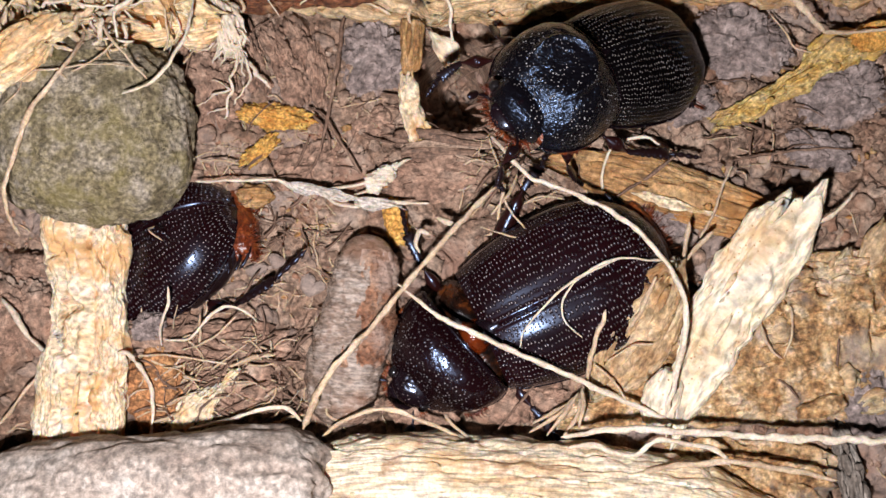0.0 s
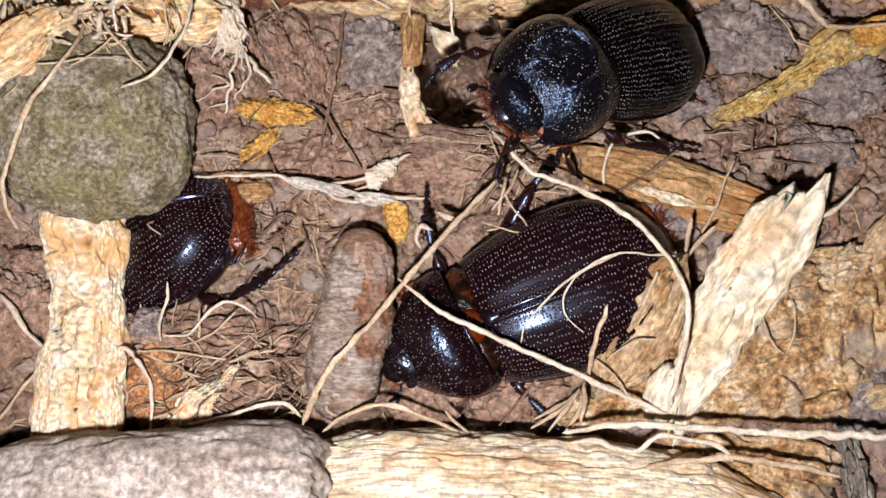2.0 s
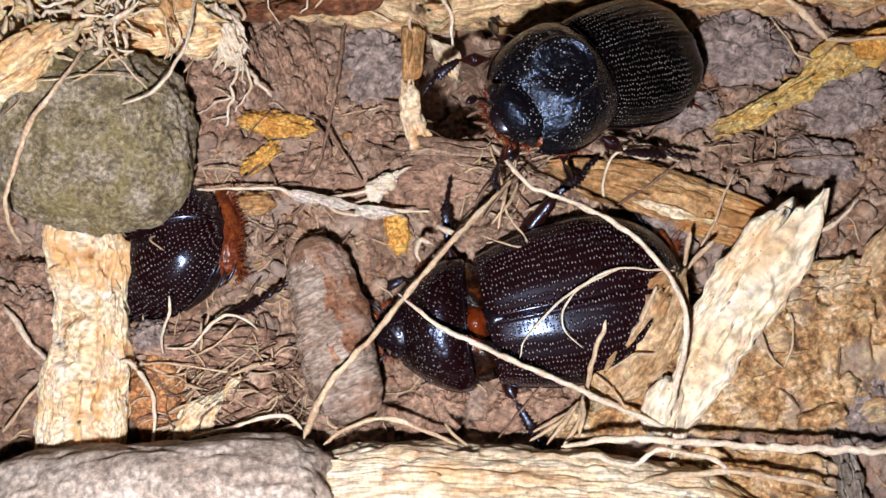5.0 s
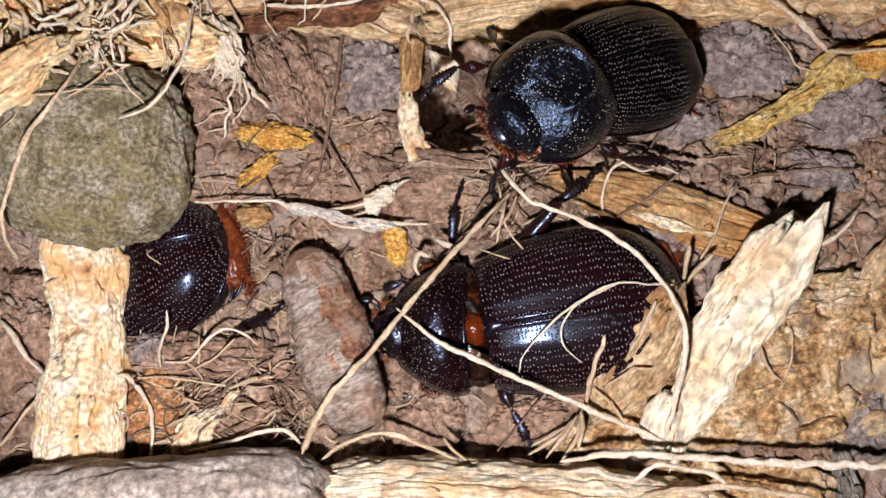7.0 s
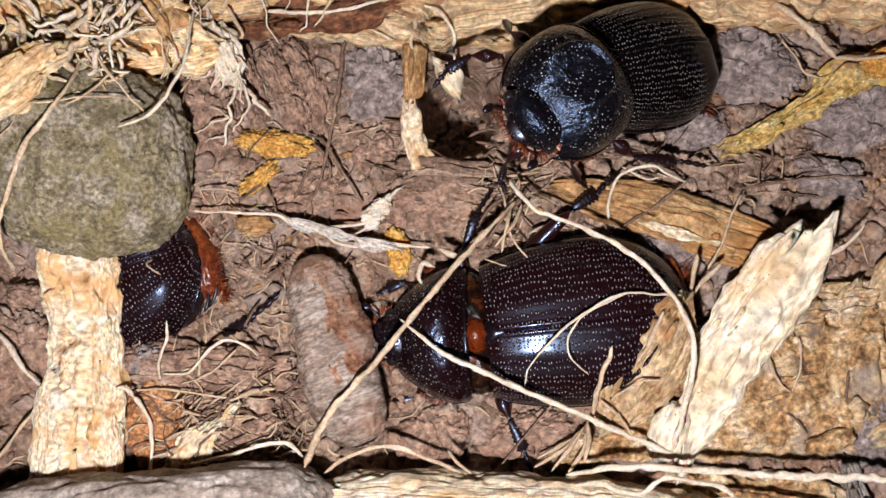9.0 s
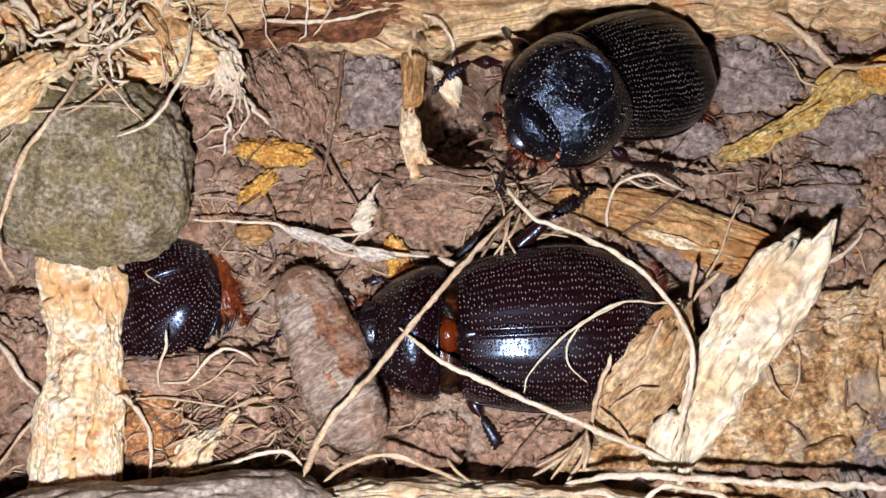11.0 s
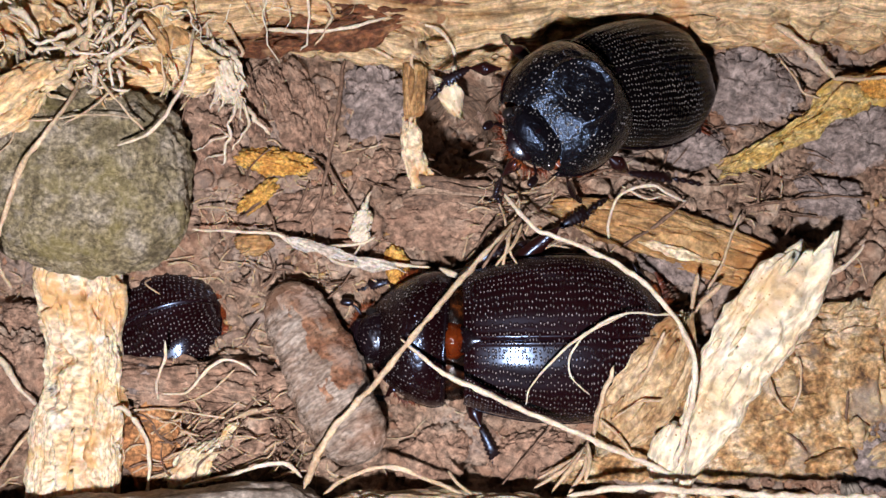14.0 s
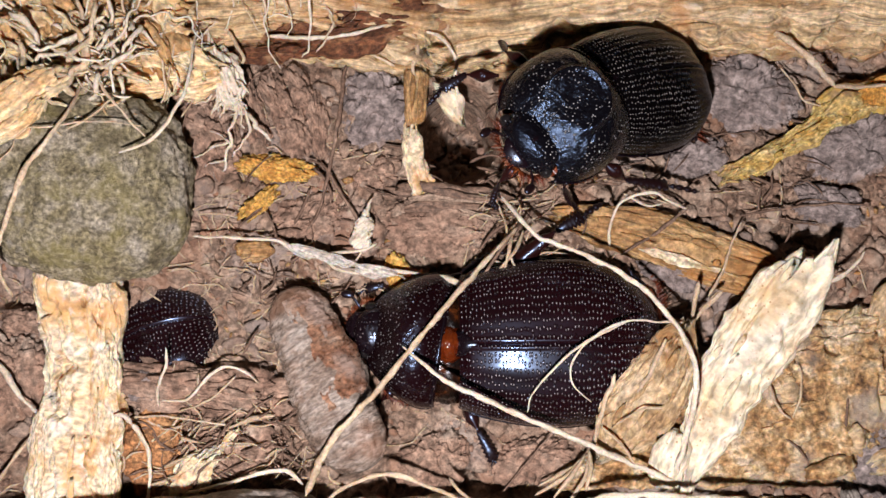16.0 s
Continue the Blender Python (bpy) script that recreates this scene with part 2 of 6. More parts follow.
def shell(name, dark, red, rough, pit=(1.1, 0.75), pit_depth=0.12, glint_dust=(0.2, 0.17, 0.16), coords="UV", randomness=0.45, glint_dust_amount=0.35, clump=900, micro_relief=0.02, fleck=(0.04, 0.16), gloss=(0.5, 0.3), front=None, share=(0.40, 0.66)):
    """Dark polished insect shell with rows of small pits, dusted and painted with pale glints of light; pit: spacing
    along and across in mm.
    """
    m = bpy.data.materials.new(name)
    m.use_nodes = True
    n, l = m.node_tree.nodes, m.node_tree.links
    b = n["Principled BSDF"]
    co = n.new("ShaderNodeTexCoord")
    mp = n.new("ShaderNodeMapping")
    mp.inputs["Scale"].default_value = (1000 / pit[0], 1000 / pit[1], 1000 / pit[0])
    l.new(co.outputs[coords], mp.inputs[0])
    vor = n.new("ShaderNodeTexVoronoi")
    vor.voronoi_dimensions = "2D" if coords == "UV" else "3D"
    vor.inputs["Scale"].default_value, vor.inputs["Randomness"].default_value = 1, randomness
    l.new(mp.outputs[0], vor.inputs[0])
    cup = n.new("ShaderNodeMapRange")
    cup.interpolation_type = "SMOOTHSTEP"
    cup.inputs[1].default_value, cup.inputs[2].default_value, cup.inputs[3].default_value, cup.inputs[4].default_value = 0.10, 0.34, 0, 1
    l.new(vor.outputs["Distance"], cup.inputs[0])
    cloud = n.new("ShaderNodeTexNoise")
    cloud.inputs["Scale"].default_value, cloud.inputs["Detail"].default_value = 130, 5
    l.new(co.outputs["Object"], cloud.inputs[0])
    mix = n.new("ShaderNodeMix")
    mix.data_type = "RGBA"
    mix.inputs[6].default_value, mix.inputs[7].default_value = (*dark, 1), (*red, 1)
    l.new(cloud.outputs[0], mix.inputs[0])
    # pale colour at each pit's centre paints the glint that light leaves there
    glint_spot = n.new("ShaderNodeMapRange")
    glint_spot.inputs[1].default_value, glint_spot.inputs[2].default_value, glint_spot.inputs[3].default_value, glint_spot.inputs[4].default_value = *fleck, glint_dust_amount, 0
    l.new(vor.outputs["Distance"], glint_spot.inputs[0])
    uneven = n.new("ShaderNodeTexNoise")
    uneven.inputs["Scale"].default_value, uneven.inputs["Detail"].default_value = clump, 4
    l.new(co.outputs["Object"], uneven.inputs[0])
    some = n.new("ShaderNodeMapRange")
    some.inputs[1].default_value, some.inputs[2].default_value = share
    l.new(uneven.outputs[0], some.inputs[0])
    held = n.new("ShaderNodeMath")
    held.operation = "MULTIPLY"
    l.new(glint_spot.outputs[0], held.inputs[0])
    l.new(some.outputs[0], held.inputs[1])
    ahead = None
    if front:
        place = n.new("ShaderNodeSeparateXYZ")
        l.new(co.outputs["Object"], place.inputs[0])
        wob = n.new("ShaderNodeMath")
        wob.operation = "MULTIPLY_ADD"
        wob.inputs[1].default_value = 0.003
        l.new(cloud.outputs[0], wob.inputs[0])
        l.new(place.outputs[0], wob.inputs[2])
        ahead = n.new("ShaderNodeMapRange")
        ahead.inputs[1].default_value, ahead.inputs[2].default_value, ahead.inputs[3].default_value, ahead.inputs[4].default_value = front[0] * MM, front[1] * MM, 0.16, 1
        l.new(wob.outputs[0], ahead.inputs[0])
        fewer = n.new("ShaderNodeMath")
        fewer.operation = "MULTIPLY"
        l.new(held.outputs[0], fewer.inputs[0])
        l.new(ahead.outputs[0], fewer.inputs[1])
        held = fewer
    # lays the painted glints over the shell colour
    glinted = n.new("ShaderNodeMix")
    glinted.data_type = "RGBA"
    glinted.inputs[7].default_value = (*glint_dust, 1)
    l.new(held.outputs[0], glinted.inputs[0])
    l.new(mix.outputs[2], glinted.inputs[6])
    l.new(glinted.outputs[2], b.inputs["Base Color"])
    micro = n.new("ShaderNodeTexNoise")
    micro.inputs["Scale"].default_value, micro.inputs["Detail"].default_value = 2600, 4
    l.new(co.outputs["Object"], micro.inputs[0])
    h = n.new("ShaderNodeMath")
    h.operation = "MULTIPLY_ADD"
    h.inputs[1].default_value = micro_relief
    l.new(micro.outputs[0], h.inputs[0])
    l.new(cup.outputs[0], h.inputs[2])
    bp = n.new("ShaderNodeBump")
    bp.inputs["Strength"].default_value, bp.inputs["Distance"].default_value = 0.8, pit_depth * MM
    if ahead:
        l.new(ahead.outputs[0], bp.inputs["Strength"])
    l.new(h.outputs[0], bp.inputs["Height"])
    l.new(bp.outputs[0], b.inputs["Normal"])
    rr = n.new("ShaderNodeMapRange")
    rr.inputs[3].default_value, rr.inputs[4].default_value = rough * 1.0, rough * 1.45
    l.new(cloud.outputs[0], rr.inputs[0])
    l.new(rr.outputs[0], b.inputs["Roughness"])
    b.inputs["Specular IOR Level"].default_value = gloss[0]
    b.inputs["Coat Weight"].default_value, b.inputs["Coat Roughness"].default_value = gloss[1], rough * 1.8
    b.inputs["Coat IOR"].default_value = 1.4
    l.new(bp.outputs[0], b.inputs["Coat Normal"])
    b.inputs["Specular Tint"].default_value = (0.42, 0.62, 1.0, 1)
    return m


SOIL = surface("damp_soil", [(0.28, (0.177, 0.0995, 0.0641)), (0.42, (0.327, 0.203, 0.135)), (0.56, (0.435, 0.296, 0.209)), (0.75, (0.566, 0.426, 0.32))], 6, rough=(0.5, 0.9), bump=0.9, depth=0.7, spec=0.3, relief=1.0, grit=(0.6, 0.45), patch=[(22, 0.52, (0.372, 0.304, 0.272), 0.55), (16, 0.53, (0.354, 0.172, 0.0979), 0.6), (5, 0.57, (0.638, 0.489, 0.366), 0.5), (3.3, 0.57, (0.097, 0.0542, 0.0393), 0.6)])
CLOD = surface("clay_clod", [(0.3, (0.248, 0.136, 0.0897)), (0.5, (0.402, 0.25, 0.172)), (0.7, (0.534, 0.387, 0.286))], 6, rough=(0.5, 0.85), bump=0.9, depth=0.65, spec=0.3, relief=0.9, grit=(0.5, 0.45), patch=[(9, 0.53, (0.421, 0.199, 0.112), 0.6), (4, 0.58, (0.133, 0.0794, 0.0561), 0.55), (6, 0.6, (0.688, 0.555, 0.43), 0.5)])
GREY_CLOD = surface("grey_clay", [(0.3, (0.213, 0.154, 0.132)), (0.5, (0.346, 0.271, 0.24)), (0.7, (0.487, 0.394, 0.352))], 6, rough=(0.5, 0.85), bump=0.9, depth=0.65, spec=0.3, relief=0.9, grit=(0.5, 0.45), patch=[(10, 0.54, (0.377, 0.22, 0.144), 0.6), (4, 0.59, (0.134, 0.0944, 0.0801), 0.55), (6, 0.6, (0.629, 0.535, 0.481), 0.5)])
MOSSY = surface("mossy_stone", [(0.3, (0.2, 0.155, 0.0915)), (0.42, (0.321, 0.261, 0.144)), (0.52, (0.4, 0.332, 0.223)), (0.7, (0.513, 0.437, 0.347))], 3.2, rough=(0.75, 0.98), bump=1.0, depth=0.9, spec=0.2, relief=0.9, grit=(0.55, 0.5), patch=[(7, 0.53, (0.285, 0.233, 0.0656), 0.55), (2.6, 0.56, (0.0994, 0.0776, 0.0459), 0.6), (4, 0.62, (0.598, 0.522, 0.433), 0.5)])
STONE = surface("brown_stone", [(0.3, (0.264, 0.193, 0.152)), (0.5, (0.407, 0.331, 0.271)), (0.7, (0.57, 0.501, 0.435))], 5, rough=(0.5, 0.85), bump=0.8, depth=0.3, spec=0.45, relief=0.9, grit=(0.5, 0.35), patch=[(12, 0.54, (0.394, 0.262, 0.142), 0.5), (3, 0.6, (0.176, 0.136, 0.108), 0.5), (2, 0.64, (0.768, 0.729, 0.651), 0.5)])
PEELED = surface("peeled_wood", [(0.26, (0.335, 0.177, 0.0744)), (0.40, (0.614, 0.446, 0.279)), (0.54, (0.744, 0.623, 0.456)), (0.78, (0.79, 0.716, 0.595))], 3.2, (0.2, 1.5, 1), "UV", (0.7, 0.95), 1.0, 0.45, spec=0.2, grit=(0.6, 0.35), patch=[(9, 0.53, (0.484, 0.279, 0.112), 0.6), (4, 0.58, (0.279, 0.13, 0.0465), 0.6)], soak=1.0)
PALE = surface("pale_rotten_wood", [(0.26, (0.473, 0.267, 0.118)), (0.38, (0.71, 0.51, 0.314)), (0.54, (0.839, 0.668, 0.471)), (0.78, (0.85, 0.801, 0.641))], 2.6, (0.75, 1.1, 1), "UV", (0.7, 0.95), 1.0, 0.55, spec=0.2, grit=(0.7, 0.22), patch=[(6, 0.50, (0.686, 0.401, 0.171), 0.85), (3, 0.565, (0.307, 0.146, 0.0589), 0.65), (4, 0.60, (0.85, 0.85, 0.825), 0.6)], soak=1.0)
CHIP = surface("bleached_wood", [(0.25, (0.451, 0.263, 0.122)), (0.40, (0.658, 0.508, 0.329)), (0.56, (0.771, 0.667, 0.517)), (0.8, (0.808, 0.743, 0.63))], 4.5, (0.45, 1.2, 1), "UV", (0.7, 0.95), 0.8, 0.35, (0.9, 0.1, (0.36, 0.21, 0.10)), spec=0.2, grit=(0.6, 0.14), patch=[(9, 0.56, (0.583, 0.376, 0.188), 0.55), (2.5, 0.62, (0.338, 0.179, 0.0752), 0.6)], soak=0.9)
TAN = surface("tan_wood", [(0.26, (0.13, 0.055, 0.022)), (0.42, (0.34, 0.18, 0.072)), (0.58, (0.50, 0.31, 0.145)), (0.8, (0.66, 0.47, 0.27))], 2.8, (0.22, 1.5, 1), "UV", (0.65, 0.95), 0.9, 0.45, spec=0.2, grit=(0.6, 0.45), patch=[(8, 0.54, (0.42, 0.18, 0.05), 0.55), (3, 0.58, (0.10, 0.04, 0.015), 0.6), (4, 0.61, (0.74, 0.58, 0.36), 0.5)], soak=0.7)
SHRED = surface("soft_orange_bark", [(0.26, (0.233, 0.0992, 0.0369)), (0.38, (0.678, 0.386, 0.172)), (0.52, (0.848, 0.595, 0.344)), (0.75, (0.86, 0.794, 0.615))], 3.0, (0.35, 1.4, 1), "UV", (0.7, 0.95), 1.0, 0.5, spec=0.2, grit=(0.6, 0.35), patch=[(6, 0.55, (0.657, 0.364, 0.135), 0.6), (3, 0.61, (0.212, 0.0882, 0.0369), 0.6)], soak=1.0)
LOG = surface("weathered_log_wood", [(0.26, (0.06, 0.025, 0.012)), (0.36, (0.36, 0.21, 0.095)), (0.5, (0.60, 0.42, 0.235)), (0.75, (0.76, 0.60, 0.40))], 3.4, (0.14, 1.5, 1), "UV", (0.65, 0.95), 1.0, 0.6, spec=0.2, grit=(0.7, 0.4), patch=[(14, 0.54, (0.45, 0.20, 0.07), 0.6), (5, 0.59, (0.085, 0.035, 0.018), 0.75), (4, 0.61, (0.85, 0.74, 0.56), 0.6)], soak=0.8)
RED_BARK = surface("red_brown_bark", [(0.28, (0.055, 0.02, 0.012)), (0.5, (0.20, 0.078, 0.036)), (0.72, (0.40, 0.20, 0.10))], 2.4, (0.4, 1.4, 1), "UV", (0.55, 0.9), 1.0, 0.7, spec=0.25, grit=(0.6, 0.5), patch=[(5, 0.54, (0.50, 0.30, 0.16), 0.6), (3, 0.58, (0.03, 0.012, 0.008), 0.7)], soak=0.5)
BARK = surface("mottled_bark", [(0.32, (0.084, 0.0456, 0.0264)), (0.42, (0.384, 0.21, 0.09)), (0.52, (0.552, 0.36, 0.18)), (0.62, (0.672, 0.516, 0.348))], 3.2, rough=(0.65, 0.95), bump=1.0, depth=0.6, spec=0.2, grit=(0.7, 0.5), patch=[(8, 0.53, (0.276, 0.216, 0.174), 0.7), (5, 0.57, (0.744, 0.552, 0.324), 0.6), (3, 0.60, (0.12, 0.06, 0.03), 0.7)], soak=0.5)
GREY_WOOD = surface("grey_weathered_wood", [(0.3, (0.06, 0.045, 0.035)), (0.45, (0.19, 0.155, 0.125)), (0.58, (0.33, 0.29, 0.245)), (0.75, (0.5, 0.46, 0.40))], 2.4, (0.25, 1.5, 1), "UV", (0.7, 0.95), 1.0, 0.5, spec=0.2, grit=(0.6, 0.4))
FLAKE = surface("flaky_brown_bark", [(0.3, (0.12, 0.055, 0.025)), (0.42, (0.40, 0.25, 0.125)), (0.54, (0.56, 0.40, 0.235)), (0.75, (0.68, 0.54, 0.38))], 2.4, (0.35, 1.3, 1), "UV", (0.7, 0.95), 1.0, 0.5, spec=0.2, grit=(0.7, 0.35), patch=[(7, 0.55, (0.42, 0.20, 0.07), 0.5)], soak=0.8)
ORANGE = surface("orange_rotten_wood", [(0.3, (0.391, 0.163, 0.0325)), (0.5, (0.69, 0.362, 0.091)), (0.75, (0.828, 0.55, 0.182))], 2.2, rough=(0.7, 0.95), bump=1.0, depth=0.5, spec=0.2, grit=(0.5, 0.4), soak=0.8)
YELLOW = surface("yellow_rotten_wood", [(0.3, (0.28, 0.14, 0.035)), (0.42, (0.52, 0.32, 0.09)), (0.56, (0.66, 0.47, 0.19)), (0.75, (0.74, 0.62, 0.38))], 2.2, (0.7, 0.9, 1), "UV", (0.7, 0.95), 1.0, 0.5, spec=0.2, grit=(0.6, 0.5), patch=[(7, 0.49, (0.24, 0.15, 0.09), 0.75), (4, 0.56, (0.72, 0.46, 0.10), 0.6)], soak=0.8)
ROOT = surface("dry_root", [(0.3, (0.30, 0.20, 0.12)), (0.5, (0.53, 0.40, 0.27)), (0.75, (0.70, 0.58, 0.44))], 2.2, (0.35, 1.5, 1), "UV", (0.55, 0.85), 0.6, 0.2, spec=0.3, grit=(0.4, 0.3), mottle=(0.82, 1.12), soak=0.4)
WHITE_ROOT = surface("white_root", [(0.3, (0.432, 0.329, 0.235)), (0.5, (0.639, 0.545, 0.423)), (0.75, (0.752, 0.686, 0.583))], 2.2, (0.35, 1.5, 1), "UV", (0.55, 0.85), 0.6, 0.2, spec=0.3, grit=(0.4, 0.25), mottle=(0.82, 1.12), soak=0.4)
PEEL = surface("greyish_root_bark", [(0.3, (0.33, 0.27, 0.22)), (0.5, (0.54, 0.47, 0.40)), (0.75, (0.72, 0.65, 0.57))], 1.6, (0.35, 1.5, 1), "UV", (0.6, 0.9), 0.8, 0.3, spec=0.3, grit=(0.4, 0.35), soak=0.3)
STRAW = surface("brown_straw", [(0.3, (0.16, 0.10, 0.065)), (0.5, (0.31, 0.21, 0.145)), (0.75, (0.48, 0.36, 0.27))], 1.8, (0.3, 1.6, 1), "UV", (0.55, 0.85), 0.7, 0.25, spec=0.3)
TWIG = surface("brown_twig", [(0.3, (0.10, 0.055, 0.035)), (0.5, (0.20, 0.12, 0.08)), (0.75, (0.34, 0.235, 0.165))], 2.2, (0.35, 1.5, 1), "UV", (0.55, 0.85), 0.6, 0.25, spec=0.3)
RIND = surface("orange_brown_rind", [(0.3, (0.121, 0.0456, 0.0198)), (0.45, (0.257, 0.114, 0.0605)), (0.58, (0.378, 0.204, 0.121)), (0.72, (0.567, 0.396, 0.286))], 4, (0.9, 1.4, 0.8), "Object", (0.2, 0.38), 1.0, 0.7, spec=0.55, relief=0.6, grit=(0.45, 0.45), patch=[(6, 0.48, (0.419, 0.3, 0.237), 0.75), (3, 0.6, (0.108, 0.048, 0.0308), 0.6)])
PELLET = surface("wrinkled_brown_husk", [(0.3, (0.115, 0.066, 0.044)), (0.44, (0.235, 0.165, 0.122)), (0.56, (0.34, 0.265, 0.212)), (0.72, (0.47, 0.395, 0.33))], 3, (0.6, 1.6, 0.6), "Object", (0.14, 0.3), 0.9, 0.5, spec=0.85, relief=0.6, grit=(0.5, 0.2), patch=[(9, 0.52, (0.26, 0.125, 0.07), 0.6), (4, 0.6, (0.10, 0.058, 0.042), 0.6)])


# The pale pit colours are painted glints; on ROUGHBLACK they also stand for grit.
ELYTRA = shell("maroon_shell", (0.0016, 0.0006, 0.0008), (0.014, 0.0019, 0.0027), 0.17, (0.44, 0.74), 0.3, (0.52, 0.47, 0.47), glint_dust_amount=0.85, randomness=0.5, fleck=(0.055, 0.165), gloss=(0.6, 0.2), share=(0.34, 0.66))
BLACK = shell("black_shell", (0.003, 0.0018, 0.0025), (0.008, 0.003, 0.0045), 0.14, (0.40, 0.40), 0.2, (0.36, 0.29, 0.28), coords="Object", randomness=1.0, glint_dust_amount=1.0, clump=200, micro_relief=0.05, fleck=(0.07, 0.24), gloss=(0.35, 0.3))
THORAX = shell("maroon_thorax_shell", (0.0016, 0.0008, 0.001), (0.011, 0.0016, 0.0023), 0.17, (0.44, 0.44), 0.5, (0.6, 0.57, 0.56), coords="Object", randomness=1.0, glint_dust_amount=0.9, clump=620, micro_relief=0.4, fleck=(0.08, 0.28), gloss=(0.55, 0.2), front=(5.0, 7.0), share=(0.26, 0.46))
ROUGHBLACK = shell("dusty_glint_black_shell", (0.002, 0.0017, 0.0025), (0.0032, 0.0024, 0.0035), 0.17, (0.40, 0.40), 0.4, (0.62, 0.58, 0.56), "Object", 1.0, 1.0, 420, 0.5, (0.08, 0.27), (0.42, 0.1), share=(0.45, 0.60))
FEMUR = shell("red_brown_leg_shell", (0.006, 0.0018, 0.0015), (0.022, 0.004, 0.003), 0.2, (0.6, 0.6), 0.06, coords="Object", randomness=1.0, glint_dust_amount=0.1)
LEG = shell("leg_shell", (0.004, 0.002, 0.002), (0.012, 0.003, 0.0025), 0.24, (0.6, 0.6), 0.06, coords="Object", randomness=1.0, glint_dust_amount=0.1)
AMBER_SKIN = surface("glossy_amber_skin", [(0.3, (0.0358, 0.00404, 0.000875)), (0.5, (0.0938, 0.0138, 0.00234)), (0.75, (0.151, 0.0294, 0.00583))], 2.5, rough=(0.12, 0.2), bump=0.4, depth=0.15, spec=0.6, grit=(0.5, 0.12), mottle=(0.85, 1.12))
AMBER = surface("amber_hair", [(0.3, (0.05, 0.009, 0.004)), (0.5, (0.14, 0.026, 0.007)), (0.75, (0.30, 0.085, 0.018))], 1.2, rough=(0.25, 0.45), bump=0.4, depth=0.1, spec=0.5)


# ---- the ground ----
def clods(q, cell, seed):
    """How far each place lies from the nearest crack between lumps about cell mm wide, in mm."""
    g = q / cell
    base = np.floor(g).astype(np.int64)
    one, two = np.full(len(q), 9.0), np.full(len(q), 9.0)
    for dx in (-1, 0, 1):
        for dy in (-1, 0, 1):
            i = base + [dx, dy]
            n = (i[:, 0] * 374761393 + i[:, 1] * 668265263 + seed * 974711) & 0xFFFFFFFF
            n = ((n ^ (n >> 13)) * 1274126177) & 0xFFFFFFFF
            jit = np.stack([(n & 0x3FF) / 1023, ((n >> 12) & 0x3FF) / 1023], -1)
            d = np.hypot(*(i + jit - g).T)
            two = np.where(d < one, one, np.minimum(two, d))
            one = np.minimum(one, d)
    return (two - one) * cell


HOLLOWS = [(1.4, 19.9, -2.0, 5.2, 6.2, 22), (46.8, 5.2, -0.5, 3.6, 2.6, 5), (-1.8, -25.8, 2.6, 14, 1.6, 4), (-35.6, -27.5, 2.8, 9, 1.8, 1.5), (-57.2, -2.2, 0.2, 4, 1.2, 2.5), (49.7, -7.8, 0.8, 2.5, 2.5, 3), (-34.2, -3.9, 0.4, 7.4, 4.6, 2.8)]
DUG = (-35.4, -5.5, 0.6)
HOLLOWS = [(a[0], a[1], *a[3:]) for a in HOLLOWS]


def soil_height(x, y):
    """Height of the soil in mm: it falls away gently from the lower bank, in cracked uneven lumps."""
    x, y = np.asarray(x, float).ravel(), np.asarray(y, float).ravel()
    p = np.stack([x, y, x * 0], -1)
    inside = smooth(95, 72, np.hypot(x, y * 1.25))
    q = p[:, :2] + np.stack([fbm(p * 0.25, 41, 2), fbm(p * 0.25, 52, 2)], -1) * 2.2
    gap, small = clods(q, 7.5, 3), clods(q * 1.0 + 0.5 * (q - p[:, :2]), 2.3, 5)
    patch = smooth(-0.25, 0.35, fbm(p * 0.05, 77, 2))
    calm = 1 - np.exp(-((x - DUG[0]) / 9) ** 2 - ((y - DUG[1]) / 8) ** 2)
    z = -0.1 * np.clip(y, -60, 60) + 1.1 * fbm(p * 0.06, 11, 3) * inside
    z += inside * (0.6 * fbm(p * 0.3, 12, 3) + calm * (0.30 * fbm(p * 0.9, 13, 3) + 0.20 * fbm(p * 2.4, 14, 2)))
    z -= calm * inside * 0.55 * (1 - smooth(0.0, 0.16, np.abs(fbm(p * 0.22 + 3, 19, 3)))) * smooth(-0.1, 0.4, fbm(p * 0.08, 23, 2))
    z -= calm * inside * (0.4 + 0.6 * patch) * 2.8 * (1 - smooth(0.0, 0.7, gap))
    z -= calm * inside * smooth(-0.3, 0.3, fbm(p * 0.09, 78, 2)) * 1.0 * (1 - smooth(0.0, 0.36, small))
    for px, py, r, e, deep in HOLLOWS:
        z -= deep * np.exp(-(((x - px) / r) ** 2 + ((y - py) / e) ** 2) ** (5 if deep > 10 else 2))
    return z


def ground():
    far = np.array([72, 78, 88, 105, 130, 160.0])
    xs = np.r_[-far[::-1], np.arange(-69.6, 69.7, 0.27), far]
    ys = np.r_[-(far[::-1] - 20), np.arange(-51.6, 51.7, 0.27), far - 20]
    X, Y = np.meshgrid(xs, ys)
    Z = soil_height(X, Y)
    v = np.stack([X.ravel(), Y.ravel(), Z], -1)
    nx, ny = len(xs), len(ys)
    a = (np.arange(ny - 1)[:, None] * nx + np.arange(nx - 1)[None]).ravel()
    f = np.stack([a, a + 1, a + nx + 1, a + nx], -1).tolist()
    ob = new("ground", mesh_of("ground", (v, f, None), SOIL, np.zeros(3)))
    return tagged(ob, "damp brown cracked forest soil with uneven lumps", "soil", kind="structure")


ground()


